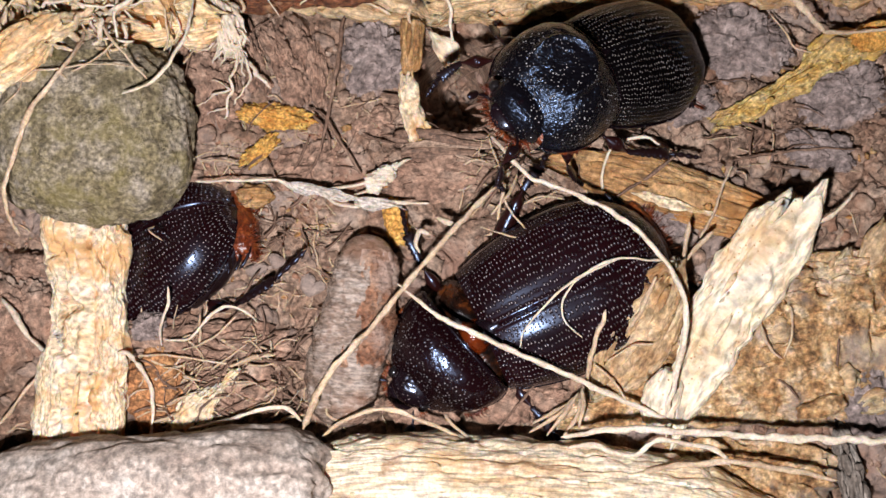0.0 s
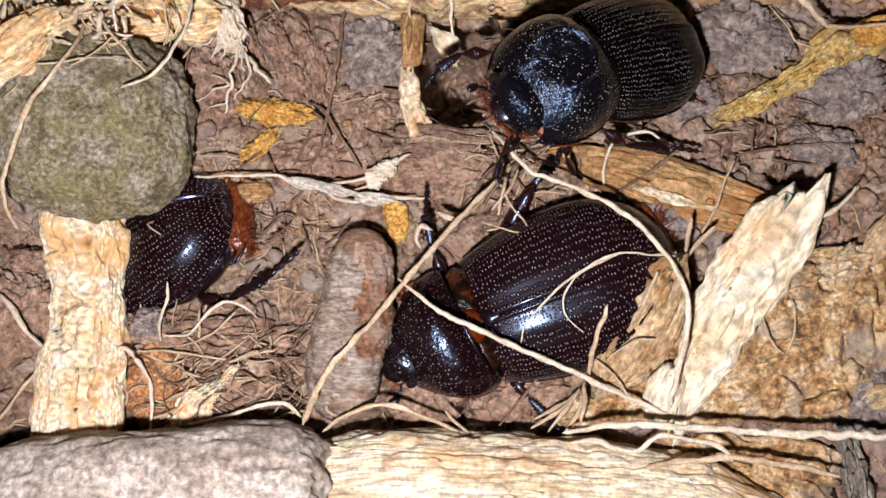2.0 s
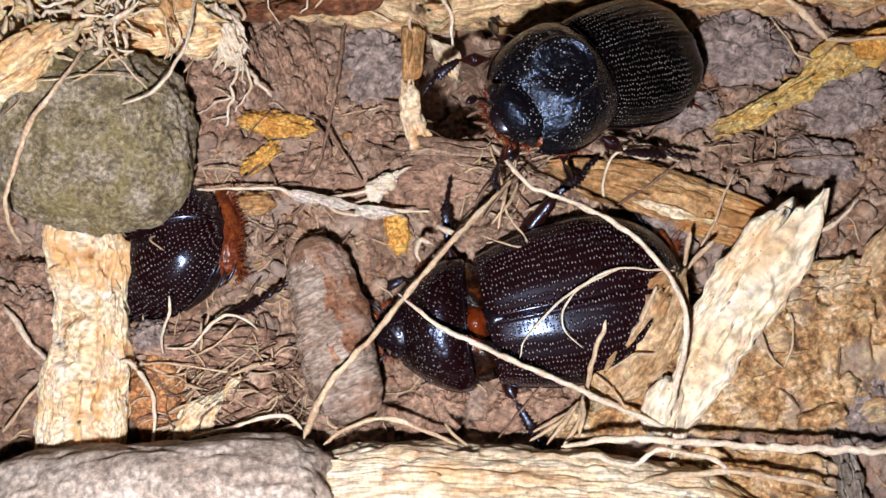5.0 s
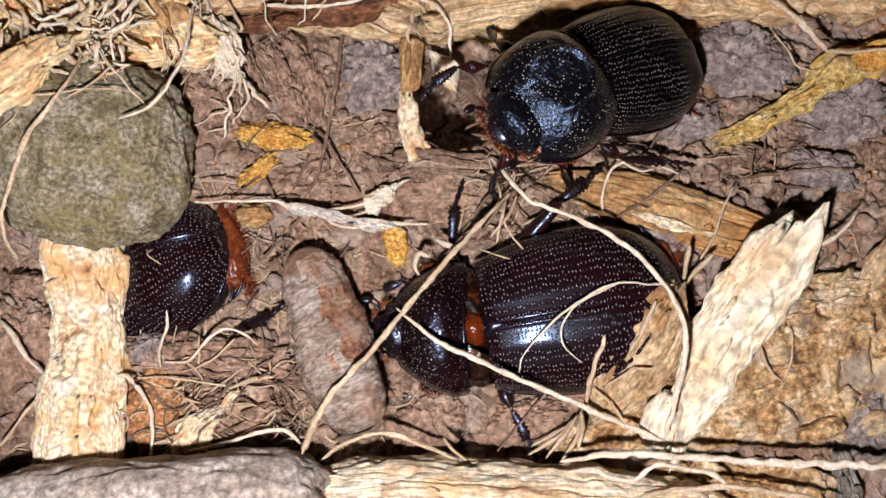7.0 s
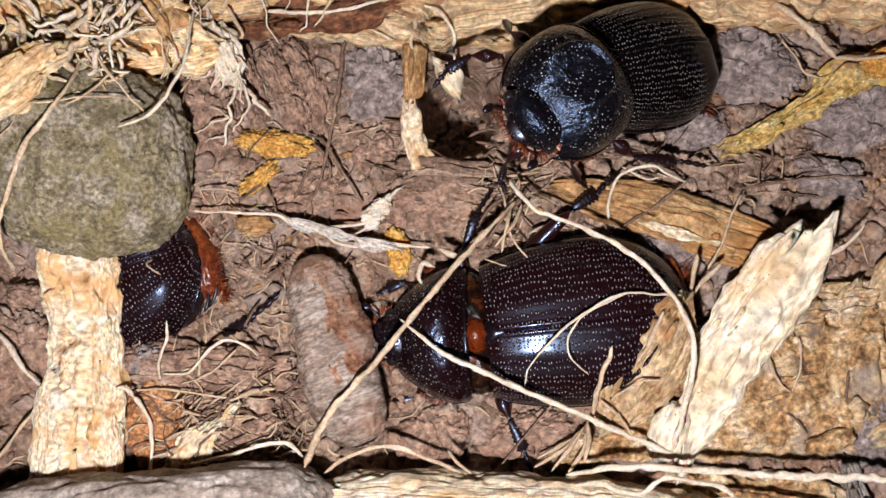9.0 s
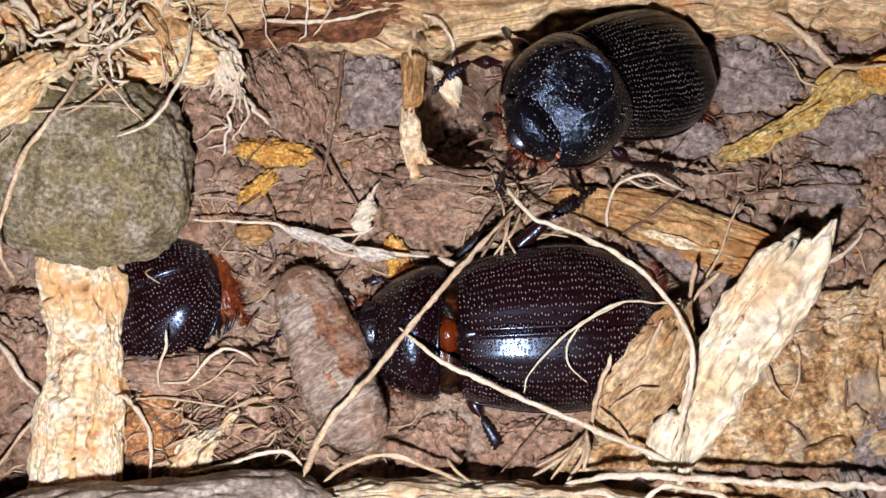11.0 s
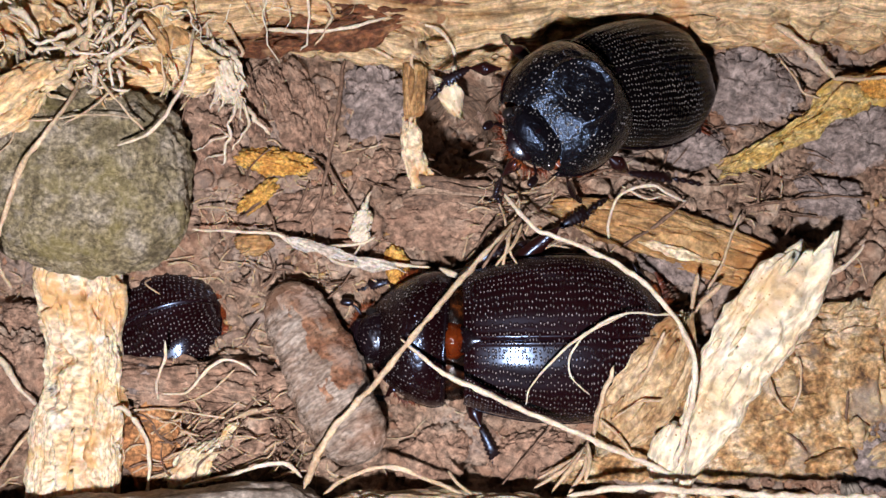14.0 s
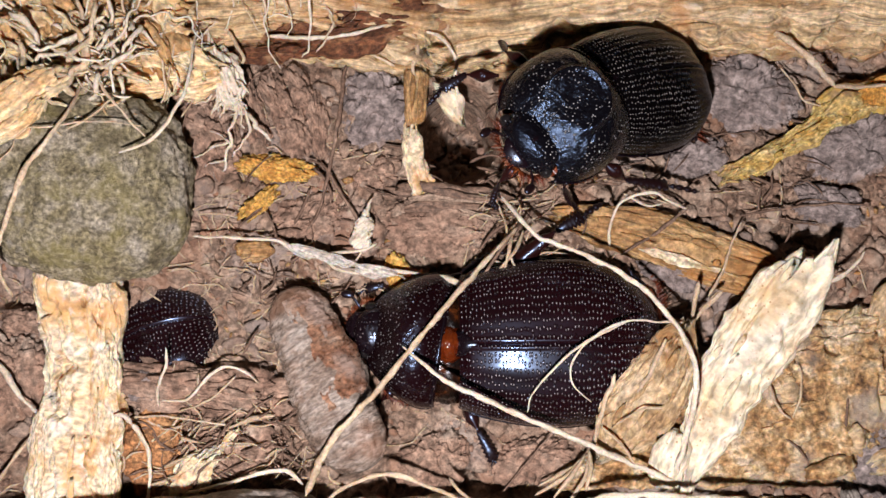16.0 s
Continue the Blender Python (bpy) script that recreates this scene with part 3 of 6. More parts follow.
def crumbs():
    """Small loose crumbs of soil and rotten wood all over the ground."""
    rnd = np.random.RandomState(8)
    for name, material, count, big, label in (("soil_crumbs", CLOD, 3600, 0.62, "loose crumbs of brown soil scattered on the ground"), ("soil_lumps", SOIL, 1500, 1.5, "small broken lumps of damp brown soil"), ("wood_crumbs", TAN, 420, 0.5, "tiny flakes of tan rotten wood on the soil")):
        bits = []
        for k in range(count):
            x, y = rnd.uniform(-66, 66), rnd.uniform(-42, 42)
            r = big * rnd.uniform(0.25, 1) ** 1.6
            bits.append((x, y, r, rnd.uniform(0, 180), rnd.uniform(0.5, 1)))
        zs = soil_height([b[0] for b in bits], [b[1] for b in bits])
        kinds = [blob((0, 0, 0), (1, 1, 1), k, 2 if big > 1 else 1, 2.6, amp=0.3, freq=1.5, fine=0.06) for k in range(48)]
        lumps = []
        for k, ((x, y, r, w, e), z) in enumerate(zip(bits, zs)):
            v, f, uv = kinds[k % 48]
            c, n = np.cos(np.radians(w)), np.sin(np.radians(w))
            q = v * (r * (1.5 if material is TAN else 1.1), r * e, r * 0.55)
            lumps.append((np.stack([q[:, 0] * c - q[:, 1] * n + x, q[:, 0] * n + q[:, 1] * c + y, q[:, 2] + z + r * 0.15], -1), f, None))
        shape = joined(*lumps)
        thing(name, shape, material, label, "debris", kind="stuff")


crumbs()


# ---- stones and clods ----
thing("stone", blob((-44.3, 12.4, 6.3), (12.5, 11.8, 8.2), 3, 6, 2.6, 0.06, 1.1, 0.05, mid=0.02), MOSSY, "rounded grey stone with greenish moss on its flat top", "stone", "stones")
thing("stone", blob((-34.3, -35.8, 12.6), (21.4, 10.4, 9), 14, 6, 3.4, 0.09, 1.6, 0.03, 3.5, mid=0.02), STONE, "large pinkish brown stone with a rough top", "stone", "stones")
thing("stone", blob((-62.0, 17.2, 1.3), (7, 8, 5), 23, 5, 2.6, 0.12, 1.2, 0.03), MOSSY, "grey green stone lying beside the mossy stone", "stone", "stones")


def clod(place, radii, seed, material=CLOD, yaw=0, label="lump of brown clay half sunk in the soil"):
    return thing("clod", blob(place, radii, seed, 6 if max(radii) > 4 else 5, 3.0, 0.22, 1.5, 0.085, yaw, 0, 0.16, 0.75), material, label, "clod", "clods of soil")


clod((-25.3, 22.1, -2.0), (1.7, 5.6, 2.6), 31, CLOD, 12, "long lobe of cracked reddish clay")
clod((-22.2, 23.8, -2.2), (1.5, 4.8, 2.8), 51, CLOD, 22, "long lobe of cracked reddish clay")
clod((-19.0, 25.1, -2.3), (1.6, 3.6, 2.7), 52, CLOD, 30, "long lobe of cracked reddish clay")
clod((-20.1, 20.0, -1.8), (2.0, 3.4, 2.5), 53, CLOD, 18, "long lobe of cracked reddish clay")
clod((-16.9, 21.0, -1.9), (1.4, 4.4, 2.5), 54, CLOD, 8, "long lobe of cracked reddish clay")
clod((-9.4, 23.0, -2.3), (4.2, 5.2, 2.2), 32, GREY_CLOD, 0, "lump of grey brown clay half sunk in the soil")
clod((-31.2, 18.7, -1.5), (3.6, 5.4, 2.4), 33, CLOD, 20)
clod((40.0, 25.2, -2.0), (6.2, 4.6, 2.2), 34, GREY_CLOD, -12, "lump of grey brown clay half sunk in the soil")
clod((32.7, 16.6, -1.5), (4.0, 2.2, 1.8), 35, GREY_CLOD, 20, "lump of grey brown clay half sunk in the soil")
clod((50.4, 10.6, -0.8), (4.4, 2.4, 1.8), 36, GREY_CLOD, -8, "lump of grey brown clay half sunk in the soil")
clod((-1.4, 6.9, -0.4), (6.5, 3.2, 1.8), 37, CLOD, -5)
clod((29.3, 2.5, 0.1), (4.0, 2.6, 1.9), 38, GREY_CLOD, -20, "lump of grey brown clay half sunk in the soil")
clod((-1.8, -22.8, 2.3), (4.4, 3.6, 2.0), 39, CLOD, 30)
clod((10.8, -22.4, 2.2), (5.0, 2.6, 2.0), 40, CLOD, 10)
clod((53.7, 18.3, -1.8), (5.5, 4.0, 1.8), 41, GREY_CLOD, 30, "lump of grey brown clay half sunk in the soil")
clod((-55.3, -11.8, 1.4), (4.2, 4.6, 2.0), 42, CLOD, 0)
clod((-54.1, -4.8, 0.7), (3.0, 1.6, 1.6), 43, CLOD, 0)
clod((-18.4, 8.4, -0.8), (4.6, 2.6, 1.6), 44, CLOD, 15)
clod((-37.9, -13.0, 3.1), (1.9, 2.0, 2.4), 45, GREY_CLOD, 0, "small grey clay lump beside the buried beetle")
bank = clod((-30.5, -15.0, 1.2), (10.0, 3.0, 3.2), 46, CLOD, -4, "low bank of soil pushed up beside the buried beetle")
clod((-26.9, -22.1, 2.2), (6.0, 4.0, 2.2), 47, CLOD, 12)
clod((-9.4, 14.1, -1.4), (3.0, 2.2, 1.5), 48, CLOD, 12)
clod((54.9, -22.7, 2.8), (3.5, 4.0, 2.5), 49, GREY_CLOD, 12, "lump of grey brown clay half sunk in the soil")


# ---- wood and bark ----
def wood(name, rows, seed, material, label, category, group="", bits=0, loose=None, carve=(), **shape):
    """A piece of wood or bark; bits: how many splinters still hang on its upper side."""
    v, f, uv = lath(rows, seed, **shape)
    wob = 0.6 * fbm(v * 0.7, seed + 61, 2)
    for px, py, pz, rx, ry, deep in carve:
        v[:, 2] -= deep * np.exp(-(((v[:, 0] - px + wob) / rx) ** 2 + ((v[:, 1] - py - wob) / ry) ** 2) ** 2.5) * (v[:, 2] > pz)
    ob = thing(name, (v, f, uv), material, label, category, group)
    rnd = np.random.RandomState(seed)
    line = spline(rows, 0.5)
    for k in range(bits):
        n = rnd.randint(4, 12)
        a = rnd.randint(2, max(3, len(line) - n - 2))
        run = line[a:a + n]
        across = np.array([-(run[-1] - run[0])[1], (run[-1] - run[0])[0], 0]) / (np.linalg.norm((run[-1] - run[0])[:2]) + 1e-6)
        off, w, lift = rnd.uniform(-0.75, 0.75), rnd.uniform(0.16, 0.5), rnd.uniform(-0.1, 0.5)
        pts = [(*(p[:3] + across * p[3] * off + [0, 0, p[4] * (1 - off ** 4) * 0.95 + 0.15 + lift * e]), w * (1.0 - 0.6 * abs(2 * e - 1)), w * 0.45) for p, e in zip(run, np.linspace(0, 1, n))]
        v, f, uv = lath(pts, seed + k, 14, 0.35, 0.1, 0.25, 0, 1.0, 2.4)
        part("splinter", (v - np.array(ob.location) / MM, f, uv), loose or material, ob)
    return ob


wood("log", [(-36.2, 39.7, 0.0, 9, 6), (-17.0, 39.2, 0.6, 9.5, 6.5), (0.6, 36.9, 0.3, 9.8, 6), (15.5, 38.6, 0.1, 9.4, 6), (36.2, 40.2, 0.5, 9.6, 6.5), (71.9, 41.0, -0.1, 9.5, 6)], 61, LOG, "weathered tan log with long cracks in the grain", "log", ring=190, step=0.5, fibre=0.55, coarse=1.1, crack=1.6, rag=3, wave=0.09, pit=0.8, carve=[(-1.2, 29.5, 0.1, 2, 2.6, 5), (6.6, 28.4, 0.2, 1.9, 0.4, 2.6), (52.2, 30.1, -0.0, 3, 0.5, 2.2), (-9.7, 30.9, -0.1, 3, 0.35, 2)], bits=26)
wood("bark_strip", [(-26.7, 30.2, 3.5, 1.4, 1), (-19.5, 30.7, 4.4, 2.4, 1.4), (-10.9, 32.8, 5.2, 2.8, 1.5), (-2.4, 34.0, 4.6, 2, 1.2), (3.4, 35.4, 3.5, 1.2, 0.8)], 62, RED_BARK, "torn red brown bark strip lying on the log", "bark", "bark pieces", ring=80, step=0.35, coarse=1.5, fibre=0.6, crack=1.0, rag=3.5, pit=1.0, bits=10)
wood("bark_strip", [(-62.8, 22.0, 3.8, 4, 2), (-53.3, 23.3, 4.7, 3.6, 2), (-43.9, 25.0, 5.5, 2.6, 1.6), (-32.0, 26.0, 5.4, 2.2, 1.4), (-28.0, 26.8, 4.3, 0.8, 0.6)], 63, SHRED, "pale fibrous bark strip above the mossy stone", "bark", "bark pieces", coarse=0.8, fibre=0.5, crack=0.5, rag=3, bits=10)
wood("bark_flap", [(-45.5, 25.5, 12.5, 1.4, 0.8), (-49.0, 22.6, 14.6, 3.0, 0.9), (-52.0, 20.2, 15.0, 3.4, 1.0), (-55.5, 18.2, 14.6, 2.6, 0.9), (-58.0, 16.8, 13.6, 1.4, 0.7)], 169, SHRED, "pale torn flap of bark hanging over the mossy stone", "bark", "bark pieces", ring=80, step=0.3, coarse=1.0, fibre=0.5, crack=0.6, rag=3, bits=14)
wood("bark_strip", [(-63.8, 32.8, 1.7, 7, 3), (-51.2, 32.3, 2.8, 6.4, 3), (-39.8, 32.7, 2.7, 6, 2.6), (-28.5, 31.6, 1.8, 3.5, 2)], 64, RED_BARK, "broad red brown bark strip matted with fine roots", "bark", "bark pieces", coarse=1.0, fibre=0.6, crack=0.9, rag=3, bits=16)
wood("wood_slab", [(-46.5, 4.1, 3.1, 4.8, 2.3), (-46.3, -0.7, 3.9, 4.8, 2.4), (-45.4, -6.5, 4.6, 4.6, 2.5), (-45.0, -12.9, 5.3, 4.8, 2.5), (-45.5, -18.6, 5.9, 5.4, 2.5), (-46.0, -25.0, 6.5, 5.9, 2.4), (-46.2, -29.3, 6.5, 6, 2.2)], 65, PALE, "pale crumbly slab of rotten wood under the stone", "wood", "wood pieces", ring=170, step=0.25, fibre=0.28, coarse=0.75, crack=1.1, rag=1.5, power=3.4, wave=0.5, pit=1.2, carve=[(-47.9, -10.4, 4.0, 1, 1.5, 2.4), (-46.3, -10.5, 4.1, 0.9, 0.7, 2.0), (-48.0, -13.9, 4.4, 0.6, 1.2, 2.0), (-44.6, -21.1, 5.1, 0.45, 2.8, 2.6)], bits=12)
wood("log", [(-14.8, -33.7, 8.9, 6.6, 4.5), (-6.0, -33.0, 9.8, 7.2, 5.5), (8.0, -33.5, 9.9, 7.2, 5.5), (24.0, -34.6, 8.6, 6.8, 5), (34.0, -36.4, 7.4, 5.4, 4.0), (43.0, -39.5, 6.2, 3.0, 2.4), (49.0, -42.5, 5.4, 1.2, 1.0)], 66, PEELED, "pale peeled log with splintered fibres", "log", ring=190, step=0.45, fibre=0.2, coarse=0.7, crack=0.45, rag=2.5, wave=0.09, pit=0.4, bits=44)
wood("bark_sheet", [(14.8, -24.5, 3.1, 1.6, 1), (26.9, -21.6, 3.2, 4.8, 1.4), (41.6, -16.4, 3.0, 9.5, 1.8), (51.2, -14.6, 2.9, 11.5, 1.8), (63.1, -14.7, 2.5, 11.5, 1.6)], 67, BARK, "mottled brown and ochre bark sheet on the soil", "bark", "bark pieces", ring=220, step=0.4, fibre=0.35, coarse=0.9, crack=0.5, rag=2, power=4, wave=0.6, pit=0.6, carve=[(55.3, -4.4, 1.4, 0.5, 2.2, 2.6), (56.1, -9.2, 1.9, 0.6, 1.6, 2.6), (55.3, -13.6, 2.4, 0.45, 2.2, 2.6), (47.2, -4.7, 1.5, 1.2, 0.8, 2.4), (49.0, -7.7, 1.8, 0.8, 1.2, 2.4), (55.8, -21.9, 3.2, 0.8, 1.5, 2.6)], bits=10)
wood("bark_sheet", [(27.0, -29.5, 3.6, 1.6, 1), (36.0, -31.0, 4.4, 4.2, 1.6), (44.0, -32.5, 4.6, 5.6, 1.8), (49.5, -34.0, 4.2, 4.5, 1.5)], 167, BARK, "ochre bark sheet below the end of the peeled log", "bark", "bark pieces", ring=120, step=0.35, fibre=0.35, coarse=1.0, crack=0.7, rag=2.5, power=3.4, wave=0.5, pit=0.7, bits=8)
wood("bark_strip", [(51.0, -26.5, 4.0, 1.2, 1.0), (52.0, -31.0, 4.4, 1.8, 1.3), (53.0, -36.0, 4.4, 1.6, 1.2)], 168, GREY_WOOD, "grey weathered splinter of bark standing by the log", "bark", "bark pieces", ring=50, step=0.3, fibre=0.5, coarse=0.8, crack=0.8, rag=2.5, bits=6)
chip = wood("wood_chip", [(29.1, -25.8, 5.8, 1.2, 0.8), (30.9, -20.0, 6.2, 2.7, 1), (34.7, -12.0, 7.0, 4.3, 1.2), (38.9, -5.6, 7.6, 4.8, 1.2), (42.5, 0.2, 8.5, 4.3, 1.1), (44.0, 3.0, 8.9, 3.7, 0.9)], 68, CHIP, "bleached splintered wood chip speckled with brown dots", "wood", "wood pieces", ring=110, step=0.3, fibre=0.2, coarse=0.8, crack=0.15, rag=3.6, power=3.4, pit=0.35, bits=8)
tip = lath([(41.9, -4.2, 7.0, 1.4, 0.8), (44.4, -0.5, 8.0, 1.7, 0.8), (46.3, 3.2, 9.0, 1.2, 0.7), (47.5, 5.8, 9.4, 0.4, 0.4)], 69, ring=40, step=0.3, fibre=0.2, coarse=0.3, rag=1.2)
part("splinter", (tip[0] - np.array(chip.location) / MM, *tip[1:]), CHIP, chip, "pale pointed splinter")
wood("bark_flake", [(19.0, -21.4, 6.6, 1.4, 0.8), (22.5, -15.7, 9.1, 3.9, 1), (26.3, -10.1, 9.6, 3.5, 1), (29.2, -4.7, 9.1, 1.3, 0.7)], 70, FLAKE, "torn brown bark flake leaning on the wood chip", "bark", "bark pieces", ring=90, step=0.3, fibre=0.4, coarse=0.9, crack=1.1, rag=2.4, power=3, pit=0.5, bits=10)
wood("wood_scrap", [(26.6, -25.0, 6.5, 1.3, 0.8), (27.7, -21.7, 6.8, 2.2, 1.1), (28.6, -18.5, 7.0, 1.6, 0.8)], 71, CHIP, "small white scrap of wood pulp", "wood", "wood pieces", ring=40, step=0.3, fibre=0.3, coarse=0.5, rag=1)
strip = wood("wood_strip", [(14.7, 8.9, 0.4, 1.6, 1), (22.8, 7.2, 1.1, 2.9, 1.2), (31.7, 4.4, 1.4, 3.6, 1.2), (41.4, 1.2, 1.2, 3, 1)], 72, TAN, "orange tan strip of split wood on the soil", "wood", "wood pieces", ring=90, step=0.4, fibre=0.3, coarse=0.5, crack=0.5, rag=2.2, power=3.4, bits=10)
stick = wood("stick", [(36.5, 14.2, -0.6, 0.9, 0.6), (41.1, 16.8, -0.4, 1.8, 0.9), (47.8, 20.4, -0.2, 2.2, 1.1), (53.8, 24.3, -0.3, 2.5, 1.2), (64.6, 26.9, -0.9, 2.4, 1.2)], 73, YELLOW, "crumbling yellow rotten stick on the soil", "stick", ring=90, step=0.3, fibre=0.45, coarse=1.3, crack=0.7, rag=2, pit=0.7, bits=8)
for owner, mat, nm, rows in ((strip, TAN, "splinter", [(20.4, 8.2, 2.4, 0.3, 0.3), (26.9, 6.5, 2.9, 0.9, 0.4), (35.0, 5.1, 2.7, 0.3, 0.3)]), (strip, PALE, "splinter", [(24.8, 4.4, 2.6, 0.3, 0.3), (30.5, 2.9, 3.1, 0.8, 0.4), (37.3, 1.2, 2.7, 0.3, 0.3)]), (stick, YELLOW, "flake", [(50.3, 22.4, 1.2, 0.8, 0.5), (52.4, 23.7, 1.4, 1.6, 0.7), (54.8, 24.6, 1.1, 0.8, 0.5)]), (stick, ORANGE, "flake", [(54.4, 24.5, 1.2, 1.2, 0.7), (57.7, 25.5, 1.2, 1.9, 0.8), (61.6, 26.3, 1.0, 1.2, 0.7)])):
    v, f, uv = lath(rows, 94, 40, 0.25, 0.3, 0.6, 0.3, 1.5, 3)
    part(nm, (v - np.array(owner.location) / MM, f, uv), mat, owner)
wood("bark_flake", [(-4.1, 28.1, 1.7, 1.3, 1), (-4.2, 24.1, 2.4, 1.5, 1), (-4.5, 20.4, 2.4, 1.2, 0.9)], 74, TAN, "upright orange brown bark flake", "bark", "bark pieces", ring=50, step=0.3, fibre=0.3, coarse=0.4, rag=1.2, bits=4)
wood("bark_flake", [(-4.5, 21.6, 2.0, 1.0, 0.7), (-4.6, 17.8, 1.6, 0.8, 0.6), (-4.1, 15.0, 1.3, 1.0, 0.6), (-3.2, 12.9, 0.9, 1.6, 0.6), (-2.4, 11.7, 0.5, 1.9, 0.4)], 75, PALE, "pale crumbly wood flake beside the dark hollow", "bark", "bark pieces", ring=60, step=0.2, fibre=0.5, coarse=0.8, crack=0.4, pit=0.4, rag=2.0, bits=6)
wood("wood_scrap", [(-1.6, 25.7, 1.4, 0.6, 0.4), (0.1, 23.6, 2.0, 1.5, 0.6), (1.4, 21.6, 1.8, 0.6, 0.4)], 76, CHIP, "ragged white wood shred by the hollow", "wood", "wood pieces", ring=40, step=0.3, fibre=0.3, coarse=1.1, rag=2)
wood("wood_fragment", [(-34.9, -26.9, 4.9, 1.6, 0.8), (-32.4, -24.5, 5.2, 1.9, 1), (-29.6, -21.3, 5.1, 1.6, 0.9), (-27.0, -18.8, 4.7, 0.7, 0.5)], 77, PALE, "pale yellow fragment of rotten wood", "wood", "wood pieces", ring=80, step=0.22, fibre=0.6, coarse=1.3, crack=0.6, rag=2.2, pit=0.6, bits=5)
thing("wood_fragment", blob((-37.1, -20.8, 3.3), (3.6, 5.0, 2.2), 78, 5, 2.8, 0.28, 2.0, 0.11, 10), surface("orange_brown_wood", [(0.3, (0.20, 0.075, 0.03)), (0.5, (0.40, 0.18, 0.07)), (0.72, (0.52, 0.30, 0.13))], 5, rough=(0.6, 0.9), bump=0.8, depth=0.5), "orange brown lump of rotten wood", "wood", "wood pieces")
thing("wood_fragment", blob((-22.9, 15.1, -0.5), (4.6, 1.55, 1.3), 79, 5, 2.4, 0.34, 3.0, 0.18, -6), ORANGE, "bright orange crumb of rotten wood", "wood", "wood pieces")
thing("wood_fragment", blob((-24.5, 10.5, -0.2), (2.8, 1.1, 0.9), 80, 5, 2.4, 0.36, 3.0, 0.18, 38), ORANGE, "bright orange crumb of rotten wood", "wood", "wood pieces")
thing("wood_fragment", blob((-6.3, 0.8, 0.5), (1.5, 3.0, 0.9), 81, 4, 2.4, 0.25, 3.0, 0.13, 12), ORANGE, "dull orange crumb of rotten wood", "wood", "wood pieces")
thing("wood_fragment", blob((-25.0, 4.4, 0.2), (2.3, 1.5, 1.0), 82, 4, 2.4, 0.25, 2.2, 0.06, 0), TAN, "tan crumb of rotten wood", "wood", "wood pieces")
wood("flat_straw", [(-7.0, 12.1, -0.0, 0.3, 0.2), (-1.8, 11.7, 0.4, 0.9, 0.3), (4.2, 11.7, 0.6, 0.8, 0.3), (7.6, 11.1, 0.5, 0.3, 0.2)], 83, TWIG, "flat brown straw in split layers", "straw", "straws", ring=30, step=0.4, fibre=0.2, coarse=0.2, rag=2)
wood("flat_straw", [(-6.3, 10.6, -0.2, 0.3, 0.2), (-0.3, 10.4, 0.2, 0.8, 0.3), (6.4, 9.8, 0.2, 0.4, 0.2)], 84, TWIG, "flat brown straw in split layers", "straw", "straws", ring=30, step=0.4, fibre=0.2, coarse=0.2, rag=2)


for k, (x, y, n, z) in enumerate(((-6.0, 12.6, 12.5, 0.7), (-5.0, 11.1, 12.0, 1.0), (-6.6, 9.8, 11.0, 0.6), (-1.0, 9.3, 8.0, 0.8), (-3.5, 12.0, 9.0, 1.3))):
    tilt = (-0.05, -0.02, 0.03, -0.08, -0.12)[k]
    wood("flat_straw", [(x, y, z, 0.25, 0.15), (x + n * 0.3, y + tilt * n * 0.3 + 0.2, z + 0.4, 0.55, 0.22), (x + n * 0.7, y + tilt * n * 0.7, z + 0.4, 0.5, 0.22), (x + n, y + tilt * n, z, 0.2, 0.15)], 230 + k, (TWIG, STRAW)[k % 2], "flat brown straw in split layers", "straw", "straws", ring=24, step=0.4, fibre=0.2, coarse=0.25, rag=2)


def bark_chips():
    rnd = np.random.RandomState(33)
    for k in range(12):
        x, y = rnd.uniform(36, 60), rnd.uniform(-24, -1)
        a, n, w = rnd.uniform(-0.6, 1.2), rnd.uniform(2, 6), rnd.uniform(0.8, 2.2)
        z = 2.7 - 0.1 * y + rnd.uniform(0, 0.6)
        d = np.array([np.cos(a), np.sin(a)]) * n
        rows = [(x, y, z, w * 0.6, 0.35), (x + d[0] * 0.5, y + d[1] * 0.5, z + 0.3, w, 0.45), (x + d[0], y + d[1], z + rnd.uniform(-0.2, 0.6), w * 0.5, 0.3)]
        wood("bark_chip", rows, 700 + k, (FLAKE, BARK)[k % 2], "small flaking chip on the bark sheet", "bark", "bark chips", ring=36, step=0.3, fibre=0.25, coarse=0.6, crack=0.3, rag=1.2, power=3)


bark_chips()


# ---- roots ----
def root(rows, seed, material=ROOT, label="thin pale dry root", name="root", group="roots"):
    return thing(name, tube([(*q[:3], q[3] * 0.6) for q in rows], seed, 10, 0.3, 0.22, 0.11), material, label, "root" if name == "root" else name, group)


root([(-17.0, -24.8, 13.0, 0.85), (-15.8, -21.7, 13.2, 0.75), (-13.2, -17.2, 13.5, 0.66), (-8.8, -12.5, 13.4, 0.6), (-4.4, -7.1, 12.7, 0.56), (1.1, -0.6, 10.7, 0.52), (4.7, 3.2, 8.7, 0.5), (8.7, 7.3, 5.3, 0.4)], 101, ROOT, "thick tan root crossing over the beetle")
root([(-5.8, -7.1, 12.1, 0.2), (-3.3, -9.1, 12.7, 0.4), (0.4, -11.6, 13.2, 0.55), (5.9, -14.2, 13.0, 0.55), (14.9, -18.2, 11.8, 0.55), (22.2, -21.7, 9.2, 0.6), (29.7, -24.9, 7.1, 0.45)], 102, WHITE_ROOT, "straight whitish root lying over the beetle")
